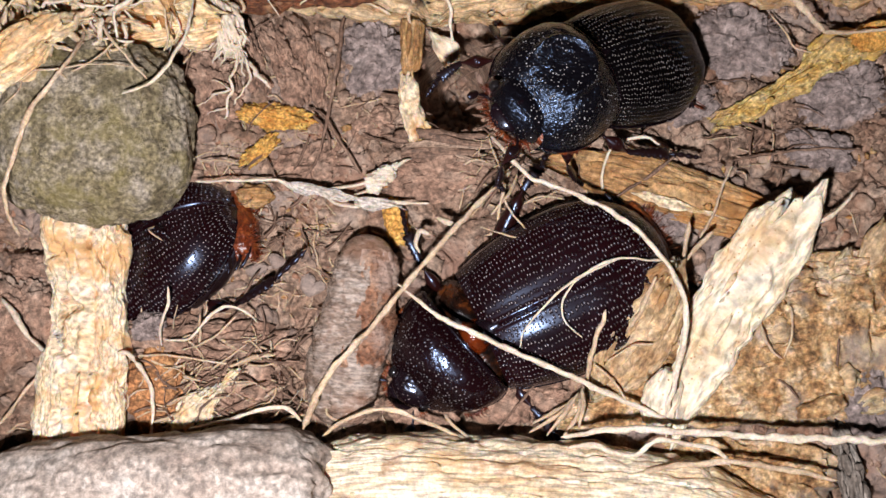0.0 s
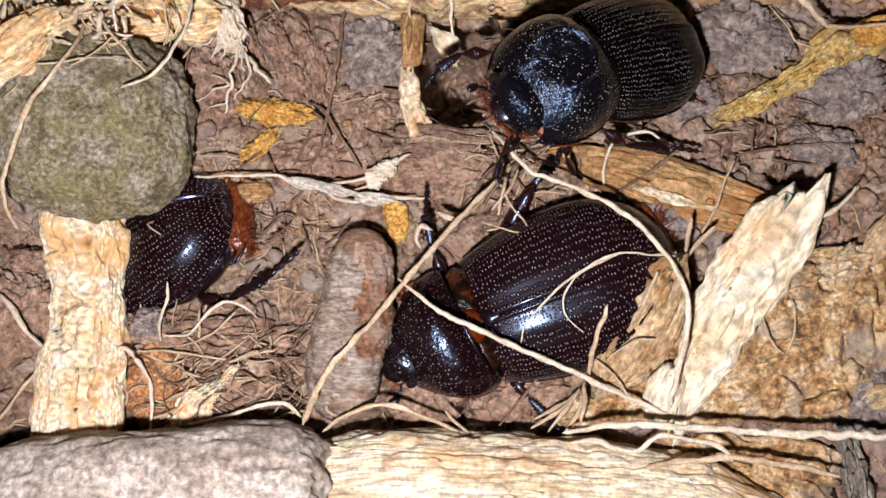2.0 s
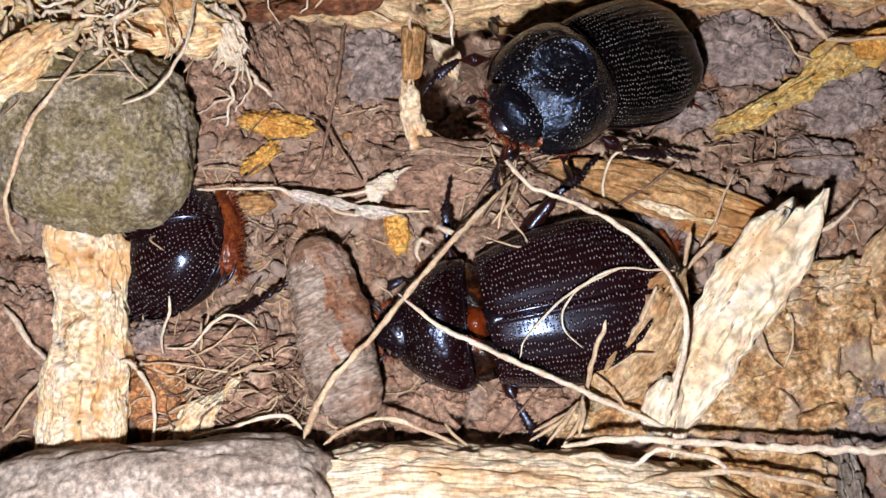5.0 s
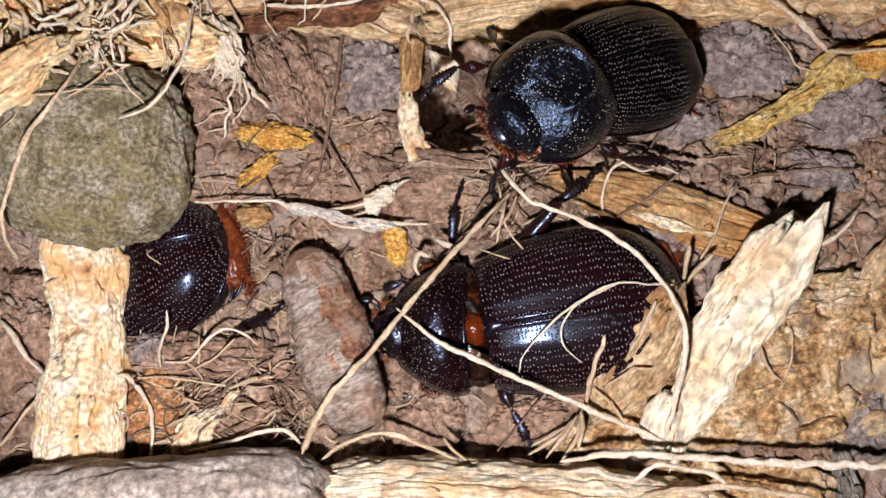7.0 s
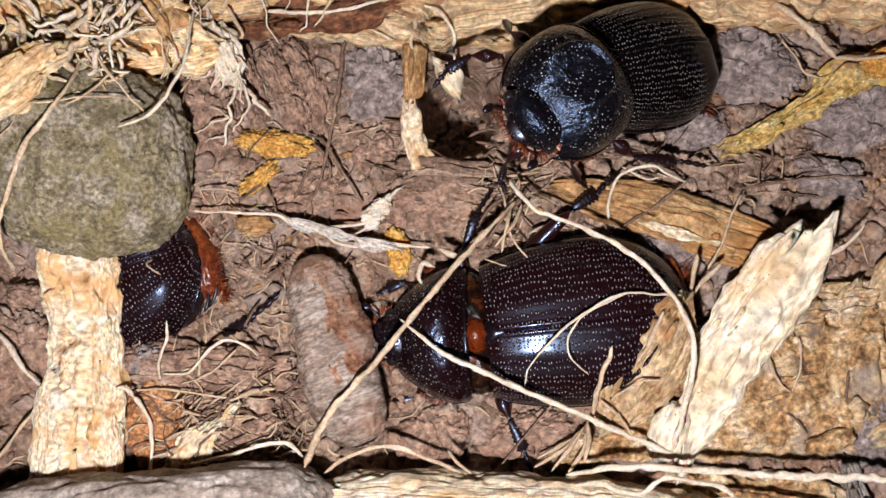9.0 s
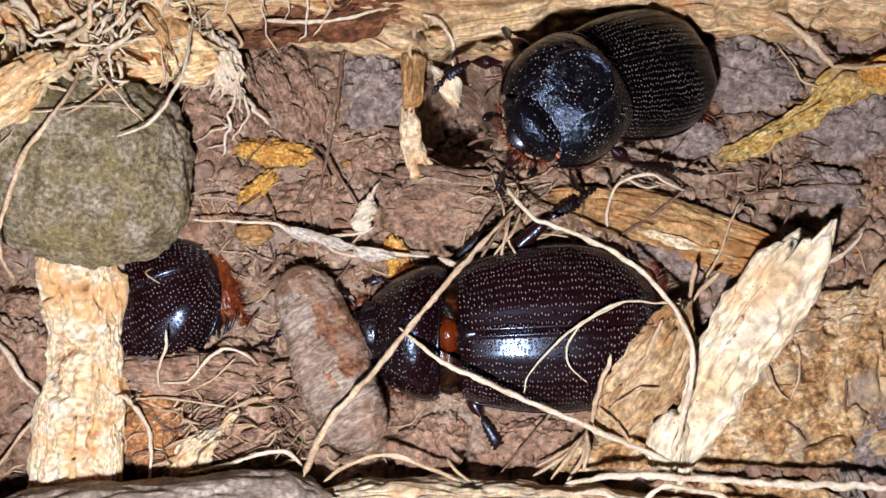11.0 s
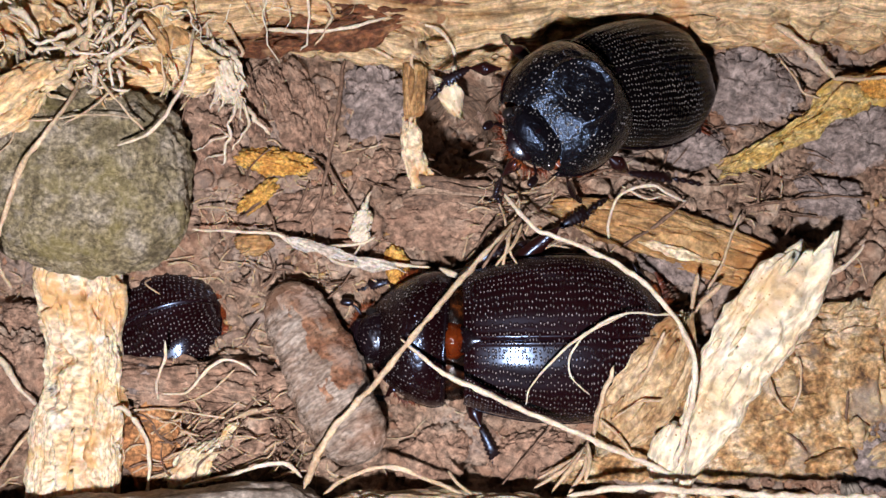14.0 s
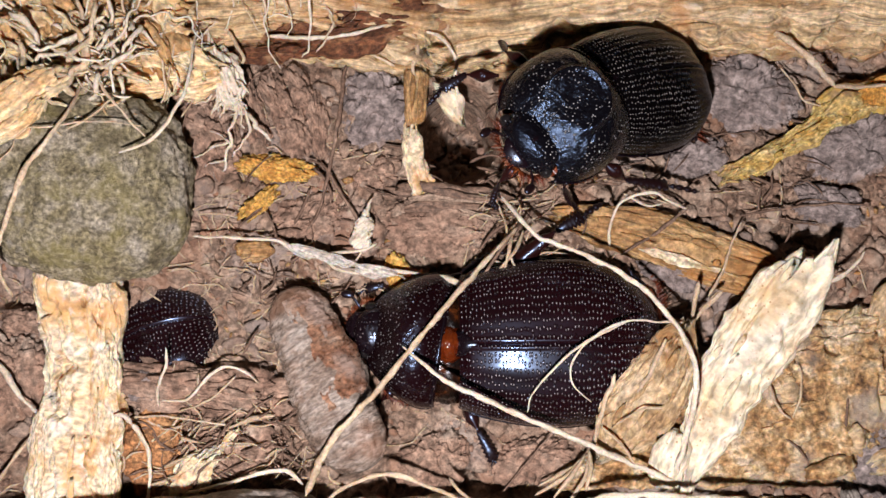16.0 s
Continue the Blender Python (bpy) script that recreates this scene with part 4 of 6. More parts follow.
root([(6.0, 11.6, 5.8, 0.25), (7.9, 9.3, 8.1, 0.4), (10.9, 6.0, 10.0, 0.45), (16.3, 3.9, 11.0, 0.46), (21.8, 0.8, 11.5, 0.48), (26.4, -3.4, 10.9, 0.5), (28.8, -8.1, 12.6, 0.52), (29.4, -12.2, 12.8, 0.54), (28.5, -17.8, 11.6, 0.58), (27.7, -23.5, 8.9, 0.62)], 103, WHITE_ROOT, "long curved whitish root arching over the beetle")
root([(28.4, -4.5, 10.0, 0.21), (21.0, -4.2, 12.2, 0.25), (16.7, -6.1, 13.2, 0.25), (12.6, -9.4, 13.3, 0.23), (9.6, -12.9, 12.9, 0.2), (9.2, -15.0, 12.5, 0.14)], 104, WHITE_ROOT, "forked pale rootlet resting on the wing cases")
root([(21.1, -4.2, 12.3, 0.21), (18.1, -5.5, 13.0, 0.21), (15.4, -7.3, 13.3, 0.21), (14.3, -10.1, 13.2, 0.18), (15.1, -12.2, 12.8, 0.15), (16.9, -13.8, 12.4, 0.1)], 105, WHITE_ROOT, "forked pale rootlet resting on the wing cases")
root([(6.3, 10.4, 3.0, 0.21), (7.4, 7.4, 4.3, 0.22), (8.0, 3.0, 5.7, 0.22), (10.0, 0.1, 7.5, 0.22), (10.2, -1.5, 8.1, 0.21), (7.9, -1.2, 8.1, 0.2), (4.7, 0.1, 7.0, 0.14)], 106, ROOT, "thin hooked root beside the beetle")
root([(-44.0, 23.8, 11.6, 0.3), (-44.2, 20.5, 14.9, 0.34), (-45.9, 17.0, 16.7, 0.41), (-48.0, 13.9, 17.4, 0.59), (-49.3, 11.3, 17.5, 0.47), (-50.5, 7.3, 17.3, 0.41), (-51.7, 4.0, 16.6, 0.39), (-52.0, 1.4, 14.9, 0.38), (-52.1, -1.4, 11.1, 0.34)], 107, ROOT, "tan root hanging over the edge of the mossy stone")
root([(-43.5, 26.5, 12.2, 0.19), (-41.0, 23.7, 14.4, 0.31), (-39.4, 21.5, 15.2, 0.25), (-37.3, 19.4, 15.7, 0.22), (-35.3, 17.1, 15.7, 0.19)], 108, ROOT, "thin root lying on the mossy stone")
root([(-39.4, 21.6, 15.2, 0.25), (-41.4, 19.8, 15.4, 0.22), (-44.3, 18.0, 15.6, 0.19)], 109, ROOT, "thin root lying on the mossy stone")
root([(-30.9, 31.1, 8.7, 0.28), (-30.8, 26.5, 12.2, 0.29), (-31.1, 22.6, 14.5, 0.32), (-32.6, 19.1, 15.9, 0.32), (-34.8, 16.7, 16.1, 0.31), (-38.3, 15.3, 16.1, 0.21)], 110, WHITE_ROOT, "whitish root bent over the mossy stone")
root([(-35.6, 18.4, 15.8, 0.09), (-38.3, 18.8, 15.7, 0.14), (-42.3, 18.9, 15.7, 0.15), (-47.7, 18.2, 15.6, 0.19), (-51.7, 18.7, 13.9, 0.15)], 111, ROOT, "thin root lying on the mossy stone")
root([(-50.5, 18.7, 13.9, 0.14), (-50.6, 16.2, 15.2, 0.15), (-52.4, 14.1, 15.4, 0.12)], 112, ROOT, "thin root lying on the mossy stone")
root([(-31.7, 25.7, 5.4, 0.19), (-32.9, 21.8, 4.8, 0.2), (-34.4, 18.2, 2.2, 0.15)], 113, TWIG, "thin brown root beside the stone")
root([(-35.1, 31.0, 8.9, 0.25), (-34.8, 26.7, 9.3, 0.26), (-34.9, 23.9, 7.6, 0.25), (-35.9, 22.4, 5.8, 0.19)], 114, ROOT, "pale root hanging from the bark")
root([(-33.3, 29.6, 9.0, 0.22), (-34.3, 26.2, 8.4, 0.22), (-35.2, 22.6, 6.7, 0.15)], 115, ROOT, "pale root hanging from the bark")
root([(-30.9, 24.2, 5.6, 0.15), (-32.0, 22.8, 5.7, 0.19), (-33.1, 20.8, 6.9, 0.19)], 116, ROOT, "pale root hanging from the bark")


def white_cluster():
    """A knot of white rot and branching rootlets that hangs from the bark above the soil."""
    knot = thing("root", joined(lath([(-29.5, 29.5, 4.6, 0.9, 0.9), (-28.9, 27.3, 4.8, 1.9, 1.4), (-28.2, 25.1, 4.7, 2.4, 1.6), (-27.4, 23.3, 4.1, 2.2, 1.2), (-26.3, 22.3, 3.4, 0.8, 0.6)], 121, 90, 0.22, 0.8, 1.5, 0.9, 2.5, 2.2)), WHITE_ROOT, "knot of whitish rot with branching fine rootlets", "root", "roots")
    bits = []
    bits.append(tube([(-26.4, 24.0, 4.1, 0.43), (-25.8, 22.4, 3.8, 0.31), (-24.5, 20.2, 3.4, 0.26), (-22.5, 18.3, 2.8, 0.14)], 123, 8, 0.25, 0.3, 0.5))
    bits.append(tube([(-26.9, 23.4, 4.2, 0.31), (-26.7, 21.2, 3.9, 0.24), (-27.9, 19.1, 3.5, 0.22), (-27.8, 17.7, 3.2, 0.2), (-28.7, 15.9, 2.4, 0.15), (-29.2, 14.5, 1.5, 0.09)], 124, 8, 0.25, 0.3, 0.5))
    bits.append(tube([(-27.8, 17.9, 3.4, 0.19), (-29.7, 17.4, 2.8, 0.15), (-33.3, 16.1, 1.6, 0.09)], 125, 8, 0.25, 0.3, 0.5))
    bits.append(tube([(-27.8, 17.9, 3.4, 0.16), (-29.1, 18.8, 2.7, 0.12), (-30.5, 19.6, 2.0, 0.07)], 126, 8, 0.25, 0.3, 0.5))
    bits.append(tube([(-25.7, 22.0, 3.8, 0.22), (-25.4, 19.5, 3.5, 0.2), (-25.9, 17.7, 2.7, 0.15), (-27.6, 16.2, 1.8, 0.09)], 127, 8, 0.25, 0.3, 0.5))
    bits.append(tube([(-28.7, 15.4, 2.3, 0.12), (-30.1, 15.5, 1.6, 0.11), (-31.7, 15.3, 1.1, 0.07)], 128, 8, 0.25, 0.3, 0.5))
    bits.append(tube([(-30.7, 32.0, 4.8, 0.22), (-29.7, 29.7, 5.4, 0.31), (-28.5, 27.5, 5.2, 0.43)], 129, 8, 0.25, 0.3, 0.5))
    bits.append(tube([(-32.1, 29.7, 5.0, 0.19), (-31.1, 27.5, 5.7, 0.25), (-29.8, 25.8, 5.0, 0.31)], 130, 8, 0.25, 0.3, 0.5))
    for k in range(26):
        rnd = np.random.RandomState(k + 40)
        a = np.array((-27.8, 25.1, 4.9)) + [rnd.uniform(-1.8, 1.8), rnd.uniform(-1.8, 1.5), 0.6]
        w = rnd.normal(-1.4, 0.7)
        n = rnd.uniform(1.5, 4.5)
        d = np.array([np.cos(w), np.sin(w), -0.25]) * n
        bits.append(tube([(*a, 0.22), (*(a + d * 0.5 + [0.3, 0, 0.3]), 0.17), (*(a + d), 0.07)], 140 + k, 7, 0.25, 0.3, 0.5))
    for v, f, uv in bits:
        part("rootlet", (v - np.array(knot.location) / MM, f, uv), WHITE_ROOT, knot)


white_cluster()
root([(-27.6, 31.7, 5.8, 0.3), (-26.5, 29.9, 6.0, 0.35), (-25.7, 28.2, 5.6, 0.3), (-26.2, 27.7, 5.2, 0.25)], 131, ROOT, "small hooked root hanging from the bark")
peeling = root([(-32.6, 6.2, 2.4, 0.28), (-28.3, 6.2, 2.6, 0.33), (-22.3, 6.3, 3.0, 0.4), (-19.3, 5.1, 3.3, 0.42), (-16.4, 4.6, 3.3, 0.4), (-10.6, 3.6, 3.2, 0.4), (-6.2, 3.4, 2.9, 0.4), (-1.8, 3.2, 2.5, 0.25)], 132, WHITE_ROOT, "whitish root peeling across the soil")
for k, rows in enumerate(([(-16.3, 4.6, 3.3, 0.22), (-14.2, 5.2, 3.1, 0.22), (-10.6, 5.8, 2.8, 0.2), (-9.0, 6.6, 2.7, 0.15)], [(-15.7, 4.5, 3.2, 0.2), (-14.2, 3.4, 3.1, 0.2), (-12.0, 2.8, 2.9, 0.2), (-7.6, 3.0, 2.7, 0.12)])):
    side_root = tube(rows, 133 + k)
    part("rootlet", (side_root[0] - np.array(peeling.location) / MM, *side_root[1:]), WHITE_ROOT, peeling)
for k, rows in enumerate(([(-20.8, 6.2, 3.3, 0.3, 0.15), (-18.8, 5.3, 3.7, 1.1, 0.3), (-16.2, 4.8, 3.8, 0.8, 0.28), (-13.6, 4.2, 3.7, 0.95, 0.28), (-11.2, 3.9, 3.5, 0.4, 0.2)], [(-11.6, 3.6, 3.4, 0.4, 0.2), (-9.4, 3.3, 3.5, 1.0, 0.28), (-7.0, 3.0, 3.3, 0.75, 0.25), (-5.4, 2.8, 3.0, 0.25, 0.15)])):
    v, f, uv = lath(rows, 290 + k, 36, 0.2, 0.25, 0.5, 0.3, 1.6, 3.0)
    part("peel", (v - np.array(peeling.location) / MM, f, uv), PEEL, peeling, "flat greyish white strip of root bark")
root([(-13.4, 28.5, -0.2, 0.35), (-14.1, 21.7, 0.8, 0.45), (-15.2, 15.7, 1.2, 0.42), (-16.5, 9.7, 1.2, 0.35), (-18.2, 6.8, 0.9, 0.25)], 135, TWIG, "thin brown twig leaning on the soil", "twig", "twigs")
root([(-18.2, 16.1, 0.6, 0.3), (-15.9, 15.0, 1.1, 0.35), (-13.7, 11.6, 1.4, 0.34), (-10.8, 7.1, 1.3, 0.26)], 136, TWIG, "thin brown twig leaning on the soil", "twig", "twigs")
root([(-13.8, 16.2, 0.2, 0.15), (-10.0, 16.9, 0.3, 0.2), (-8.2, 17.5, 0.1, 0.12)], 137, ROOT, "short pale rootlet on the soil")
root([(-4.6, 32.0, 4.8, 0.5), (-4.0, 29.7, 5.0, 0.5), (-4.5, 27.7, 4.2, 0.4), (-4.2, 26.6, 3.3, 0.3)], 138, ROOT, "pale root hanging down over the log")
root([(-3.2, 32.0, 4.8, 0.35), (-1.0, 31.1, 5.5, 0.35), (0.8, 28.6, 5.1, 0.35), (1.0, 26.1, 3.4, 0.35), (1.6, 23.1, 1.7, 0.2)], 139, WHITE_ROOT, "thin white root curling down from the log")
root([(-16.2, 31.5, 5.2, 0.4), (-11.8, 30.1, 5.2, 0.4), (-6.8, 27.7, 4.2, 0.3)], 140, ROOT, "straight pale straw lying on the log")
root([(-22.8, 31.1, 5.9, 0.35), (-16.5, 30.8, 6.3, 0.45), (-10.8, 31.6, 6.2, 0.4), (-7.7, 32.7, 5.7, 0.25)], 141, WHITE_ROOT, "whitish root lying along the log")
root([(39.6, 33.5, 4.7, 0.6), (44.5, 30.0, 5.4, 0.7), (49.9, 25.6, 3.4, 0.55)], 142, ROOT, "flat pale straw lying across the log")
root([(49.5, 25.6, 3.4, 0.45), (53.2, 25.6, 3.4, 0.4), (58.3, 26.1, 3.4, 0.35)], 143, ROOT, "pale root at the foot of the log")
root([(43.9, 28.6, 0.1, 0.2), (45.7, 26.2, 0.6, 0.25), (46.7, 24.3, 0.8, 0.25), (49.4, 23.4, 0.5, 0.15)], 144, ROOT, "thin curved root on the clay")
root([(20.7, 4.9, 2.5, 0.25), (21.1, 8.9, 3.5, 0.3), (22.7, 11.0, 3.9, 0.3), (26.0, 11.8, 3.8, 0.3), (28.7, 10.7, 3.3, 0.28), (31.0, 9.7, 2.4, 0.2)], 145, WHITE_ROOT, "thin looped root on the split wood")
root([(22.5, 11.7, 2.8, 0.2), (25.4, 10.2, 3.0, 0.25), (27.7, 10.4, 2.8, 0.15)], 146, WHITE_ROOT, "short pale rootlet on the split wood")
root([(38.3, 9.0, 1.5, 0.25), (43.5, 9.9, 1.6, 0.28), (49.4, 10.6, 1.5, 0.26), (55.6, 10.4, 1.0, 0.15)], 147, TWIG, "long thin straw on the clay", "twig", "twigs")
root([(22.2, 3.9, 2.6, 0.35), (26.1, 6.3, 3.2, 0.4), (31.1, 10.0, 2.4, 0.3)], 148, TWIG, "thin brown twig on the split wood", "twig", "twigs")
root([(33.0, -1.4, 5.1, 0.3), (34.8, 2.2, 5.3, 0.34), (36.4, 5.9, 4.4, 0.3), (37.8, 8.1, 3.2, 0.2)], 149, ROOT, "thin straw beside the wood chip", "straw", "straws")
root([(30.1, -5.3, 6.5, 0.5), (30.7, -2.1, 7.2, 0.45), (30.9, 0.6, 7.9, 0.4)], 150, ROOT, "upright straw stub beside the wood chip", "straw", "straws")
root([(30.4, -4.8, 6.5, 0.4), (32.1, -2.4, 7.2, 0.5), (33.8, -0.6, 8.1, 0.45)], 151, ROOT, "pale splinter beside the wood chip", "straw", "straws")
root([(17.7, -19.7, 9.0, 0.4), (18.3, -15.1, 11.5, 0.45), (19.6, -10.3, 13.0, 0.4)], 152, ROOT, "pale splinter standing beside the beetle", "straw", "straws")
root([(22.5, -13.8, 10.4, 0.4), (24.2, -10.3, 11.4, 0.5), (26.0, -6.3, 11.6, 0.25)], 153, ROOT, "pale splinter standing on the bark flake", "straw", "straws")
root([(18.5, -17.0, 10.1, 0.25), (20.6, -19.0, 10.5, 0.3), (22.6, -21.7, 9.8, 0.25)], 154, ROOT, "thin straw below the bark flake", "straw", "straws")
root([(20.2, -16.6, 10.9, 0.15), (23.2, -14.8, 11.5, 0.22), (25.6, -14.5, 11.7, 0.2)], 155, ROOT, "thin curved straw on the bark flake", "straw", "straws")
root([(40.5, -11.5, 5.3, 0.2), (40.7, -13.6, 6.0, 0.4), (41.6, -15.4, 5.9, 0.42), (43.5, -16.9, 5.1, 0.2)], 156, ROOT, "short curved root on the bark sheet")
root([(44.3, -9.9, 5.6, 0.2), (44.5, -11.4, 5.7, 0.24), (44.4, -14.3, 5.6, 0.22), (43.7, -16.7, 5.1, 0.15)], 157, ROOT, "thin looped rootlet on the bark sheet")
root([(46.5, 0.2, 7.8, 0.3), (48.4, 1.1, 8.5, 0.4), (50.4, 3.0, 8.7, 0.35), (51.5, 4.4, 8.6, 0.22)], 158, WHITE_ROOT, "curved white root at the tip of the wood chip")
root([(42.7, -19.4, 5.1, 0.2), (44.1, -20.5, 5.3, 0.24), (45.4, -22.2, 5.2, 0.15)], 159, TWIG, "short dark twig on the bark sheet", "twig", "twigs")
root([(50.9, -14.4, 4.6, 0.25), (50.4, -18.0, 5.0, 0.28), (50.2, -20.2, 5.0, 0.2)], 160, TWIG, "short brown twig on the bark sheet", "twig", "twigs")
root([(14.1, -25.9, 12.1, 0.5), (20.2, -24.8, 13.0, 0.6), (28.2, -25.0, 13.5, 0.75), (35.0, -25.4, 13.5, 0.7), (43.2, -25.8, 13.6, 0.75), (55.6, -26.1, 13.1, 0.8)], 161, WHITE_ROOT, "long straight whitish root along the peeled log")
root([(14.7, -27.0, 13.1, 0.5), (18.0, -26.4, 13.6, 0.55), (20.1, -27.4, 13.7, 0.55), (22.8, -27.8, 13.4, 0.5), (25.6, -26.1, 13.2, 0.5), (29.0, -26.4, 13.0, 0.5), (33.2, -27.6, 12.8, 0.55), (34.7, -29.4, 12.3, 0.5)], 162, WHITE_ROOT, "wavy whitish root along the peeled log")
root([(23.7, -30.0, 12.6, 0.5), (28.4, -29.1, 12.9, 0.6), (34.5, -28.7, 12.9, 0.6), (42.2, -29.9, 12.4, 0.6), (47.9, -31.2, 11.7, 0.4)], 163, ROOT, "tan root below the peeled log")
root([(-32.3, -25.6, 7.2, 0.35), (-27.3, -24.4, 7.6, 0.42), (-23.0, -23.0, 7.9, 0.42), (-19.8, -22.8, 7.7, 0.42), (-17.9, -24.4, 7.4, 0.5)], 164, WHITE_ROOT, "whitish root in front of the brown stone")
root([(-39.1, -17.0, 7.1, 0.6), (-37.8, -18.8, 6.9, 0.42), (-36.7, -21.7, 6.8, 0.4), (-37.1, -28.1, 6.8, 0.3)], 165, WHITE_ROOT, "white root hooked over the wood slab")
root([(-40.9, -15.8, 8.2, 0.3), (-39.6, -15.9, 8.0, 0.5), (-38.8, -17.1, 7.5, 0.6)], 166, WHITE_ROOT, "white root stub on the wood slab")
root([(-14.9, -26.0, 10.6, 0.3), (-12.0, -23.8, 11.0, 0.42), (-8.6, -22.6, 11.3, 0.46), (-5.8, -22.7, 11.3, 0.46), (-2.3, -24.1, 11.2, 0.4), (1.8, -25.8, 10.6, 0.3)], 167, ROOT, "thin root lying in front of the peeled log")
root([(-14.8, -22.4, 8.2, 0.25), (-14.5, -23.5, 8.8, 0.3), (-13.3, -24.2, 8.8, 0.28), (-11.9, -24.6, 8.5, 0.15)], 168, ROOT, "hooked rootlet below the husk")
root([(0.1, -23.3, 9.9, 0.4), (1.1, -24.5, 10.9, 0.3), (2.8, -25.9, 11.0, 0.2)], 169, ROOT, "short rootlet on the peeled log")
root([(-56.8, -9.0, 4.9, 0.5), (-54.7, -11.3, 5.5, 0.6), (-52.8, -14.0, 5.8, 0.4), (-49.4, -16.8, 6.3, 0.3)], 170, WHITE_ROOT, "whitish root beside the wood slab")
root([(-56.1, -25.0, 6.5, 0.3), (-53.5, -21.7, 6.8, 0.4), (-51.3, -18.8, 6.9, 0.3)], 171, ROOT, "straw beside the wood slab", "straw", "straws")
root([(-49.8, -6.4, 5.2, 0.2), (-49.7, -9.3, 5.9, 0.22), (-49.1, -11.8, 6.2, 0.2)], 172, ROOT, "thin rootlet on the wood slab")
root([(-35.5, -14.3, 6.0, 0.2), (-32.6, -14.3, 6.2, 0.28), (-29.6, -11.4, 6.7, 0.3), (-27.4, -10.1, 6.8, 0.3), (-25.3, -10.7, 6.5, 0.28), (-23.7, -12.2, 5.8, 0.18)], 173, WHITE_ROOT, "pale arched rootlet beside the buried beetle")
root([(-33.4, -15.8, 5.6, 0.2), (-29.7, -14.3, 6.0, 0.26), (-26.5, -11.4, 6.1, 0.2)], 174, ROOT, "thin straw on the soil bank", "straw", "straws")
root([(-39.0, -16.4, 6.2, 0.2), (-34.8, -16.3, 6.0, 0.26), (-27.7, -17.4, 5.5, 0.2)], 175, ROOT, "thin straw on the soil bank", "straw", "straws")
root([(-36.0, -15.1, 5.5, 0.2), (-35.7, -12.7, 7.3, 0.26), (-34.3, -9.8, 9.0, 0.28), (-34.1, -7.6, 9.8, 0.18)], 176, WHITE_ROOT, "curved rootlet standing beside the buried beetle")
root([(-27.3, -17.9, 5.8, 0.3), (-24.1, -16.6, 5.7, 0.55), (-21.6, -16.4, 5.2, 0.3)], 177, ROOT, "peeling tan rootlet on the soil", "straw", "straws")
root([(-27.7, -19.7, 5.6, 0.2), (-24.8, -19.7, 5.8, 0.24), (-22.6, -20.7, 5.5, 0.15)], 178, ROOT, "thin straw on the soil", "straw", "straws")
root([(-36.1, 0.1, 9.0, 0.15), (-36.2, -0.6, 10.7, 0.2), (-34.6, -1.9, 10.8, 0.12)], 179, ROOT, "short rootlet on the wing cases")
root([(-1.4, -1.0, 6.1, 0.5), (-3.0, -0.6, 6.5, 0.5), (-3.5, -2.2, 6.6, 0.35), (-3.0, -3.4, 6.3, 0.2)], 180, WHITE_ROOT, "white hooked scrap of root")
root([(-1.0, 1.2, 5.9, 0.25), (0.4, 0.6, 6.5, 0.7), (1.7, 0.1, 7.0, 0.4)], 181, WHITE_ROOT, "white scrap of root")
root([(-32.3, 9.0, 1.1, 0.2), (-29.2, 9.1, 1.5, 0.25), (-27.0, 8.6, 1.3, 0.15)], 182, ROOT, "short pale rootlet beside the stone")
root([(6.9, -25.9, 5.2, 0.2), (10.5, -21.5, 5.6, 0.26), (14.4, -16.7, 6.7, 0.2)], 183, TWIG, "thin straw below the beetle", "straw", "straws")
for k, (a, b, c) in enumerate([((16.8, -21.4, 6.5), (14.3, -23.8, 7.0), (10.8, -26.0, 7.0)), ((17.0, -21.0, 6.9), (15.3, -23.3, 7.7), (12.9, -26.3, 7.6)), ((17.5, -21.0, 7.1), (16.7, -23.6, 8.4), (14.9, -26.4, 8.2)), ((16.2, -22.3, 6.2), (13.7, -23.5, 6.6), (11.2, -25.0, 6.5)), ((17.4, -20.2, 7.4), (17.3, -22.8, 8.7), (16.8, -25.3, 8.5))]):
    root([(*a, 0.35), (*b, 0.5), (*c, 0.2)], 190 + k, ROOT, "flat pale straw frayed at the end", "straw", "straws")
for k, (a, b, c) in enumerate([((8.9, 8.1, 3.2), (5.5, 4.1, 4.6), (1.2, 0.1, 5.4)), ((10.4, 8.9, 3.1), (7.3, 5.5, 5.5), (4.4, 1.2, 5.9)), ((8.4, 7.7, 4.2), (7.6, 4.4, 6.0), (6.9, 0.7, 5.9)), ((4.1, 4.5, 3.2), (5.7, 6.5, 3.7), (7.8, 8.1, 3.6)), ((9.5, 7.0, 4.3), (8.4, 4.4, 5.6), (6.0, 1.5, 5.8))]):
    root([(*a, 0.25), (*b, 0.4), (*c, 0.22)], 200 + k, TWIG if k % 2 else ROOT, "dry straw leaning beside the beetle", "straw", "straws")


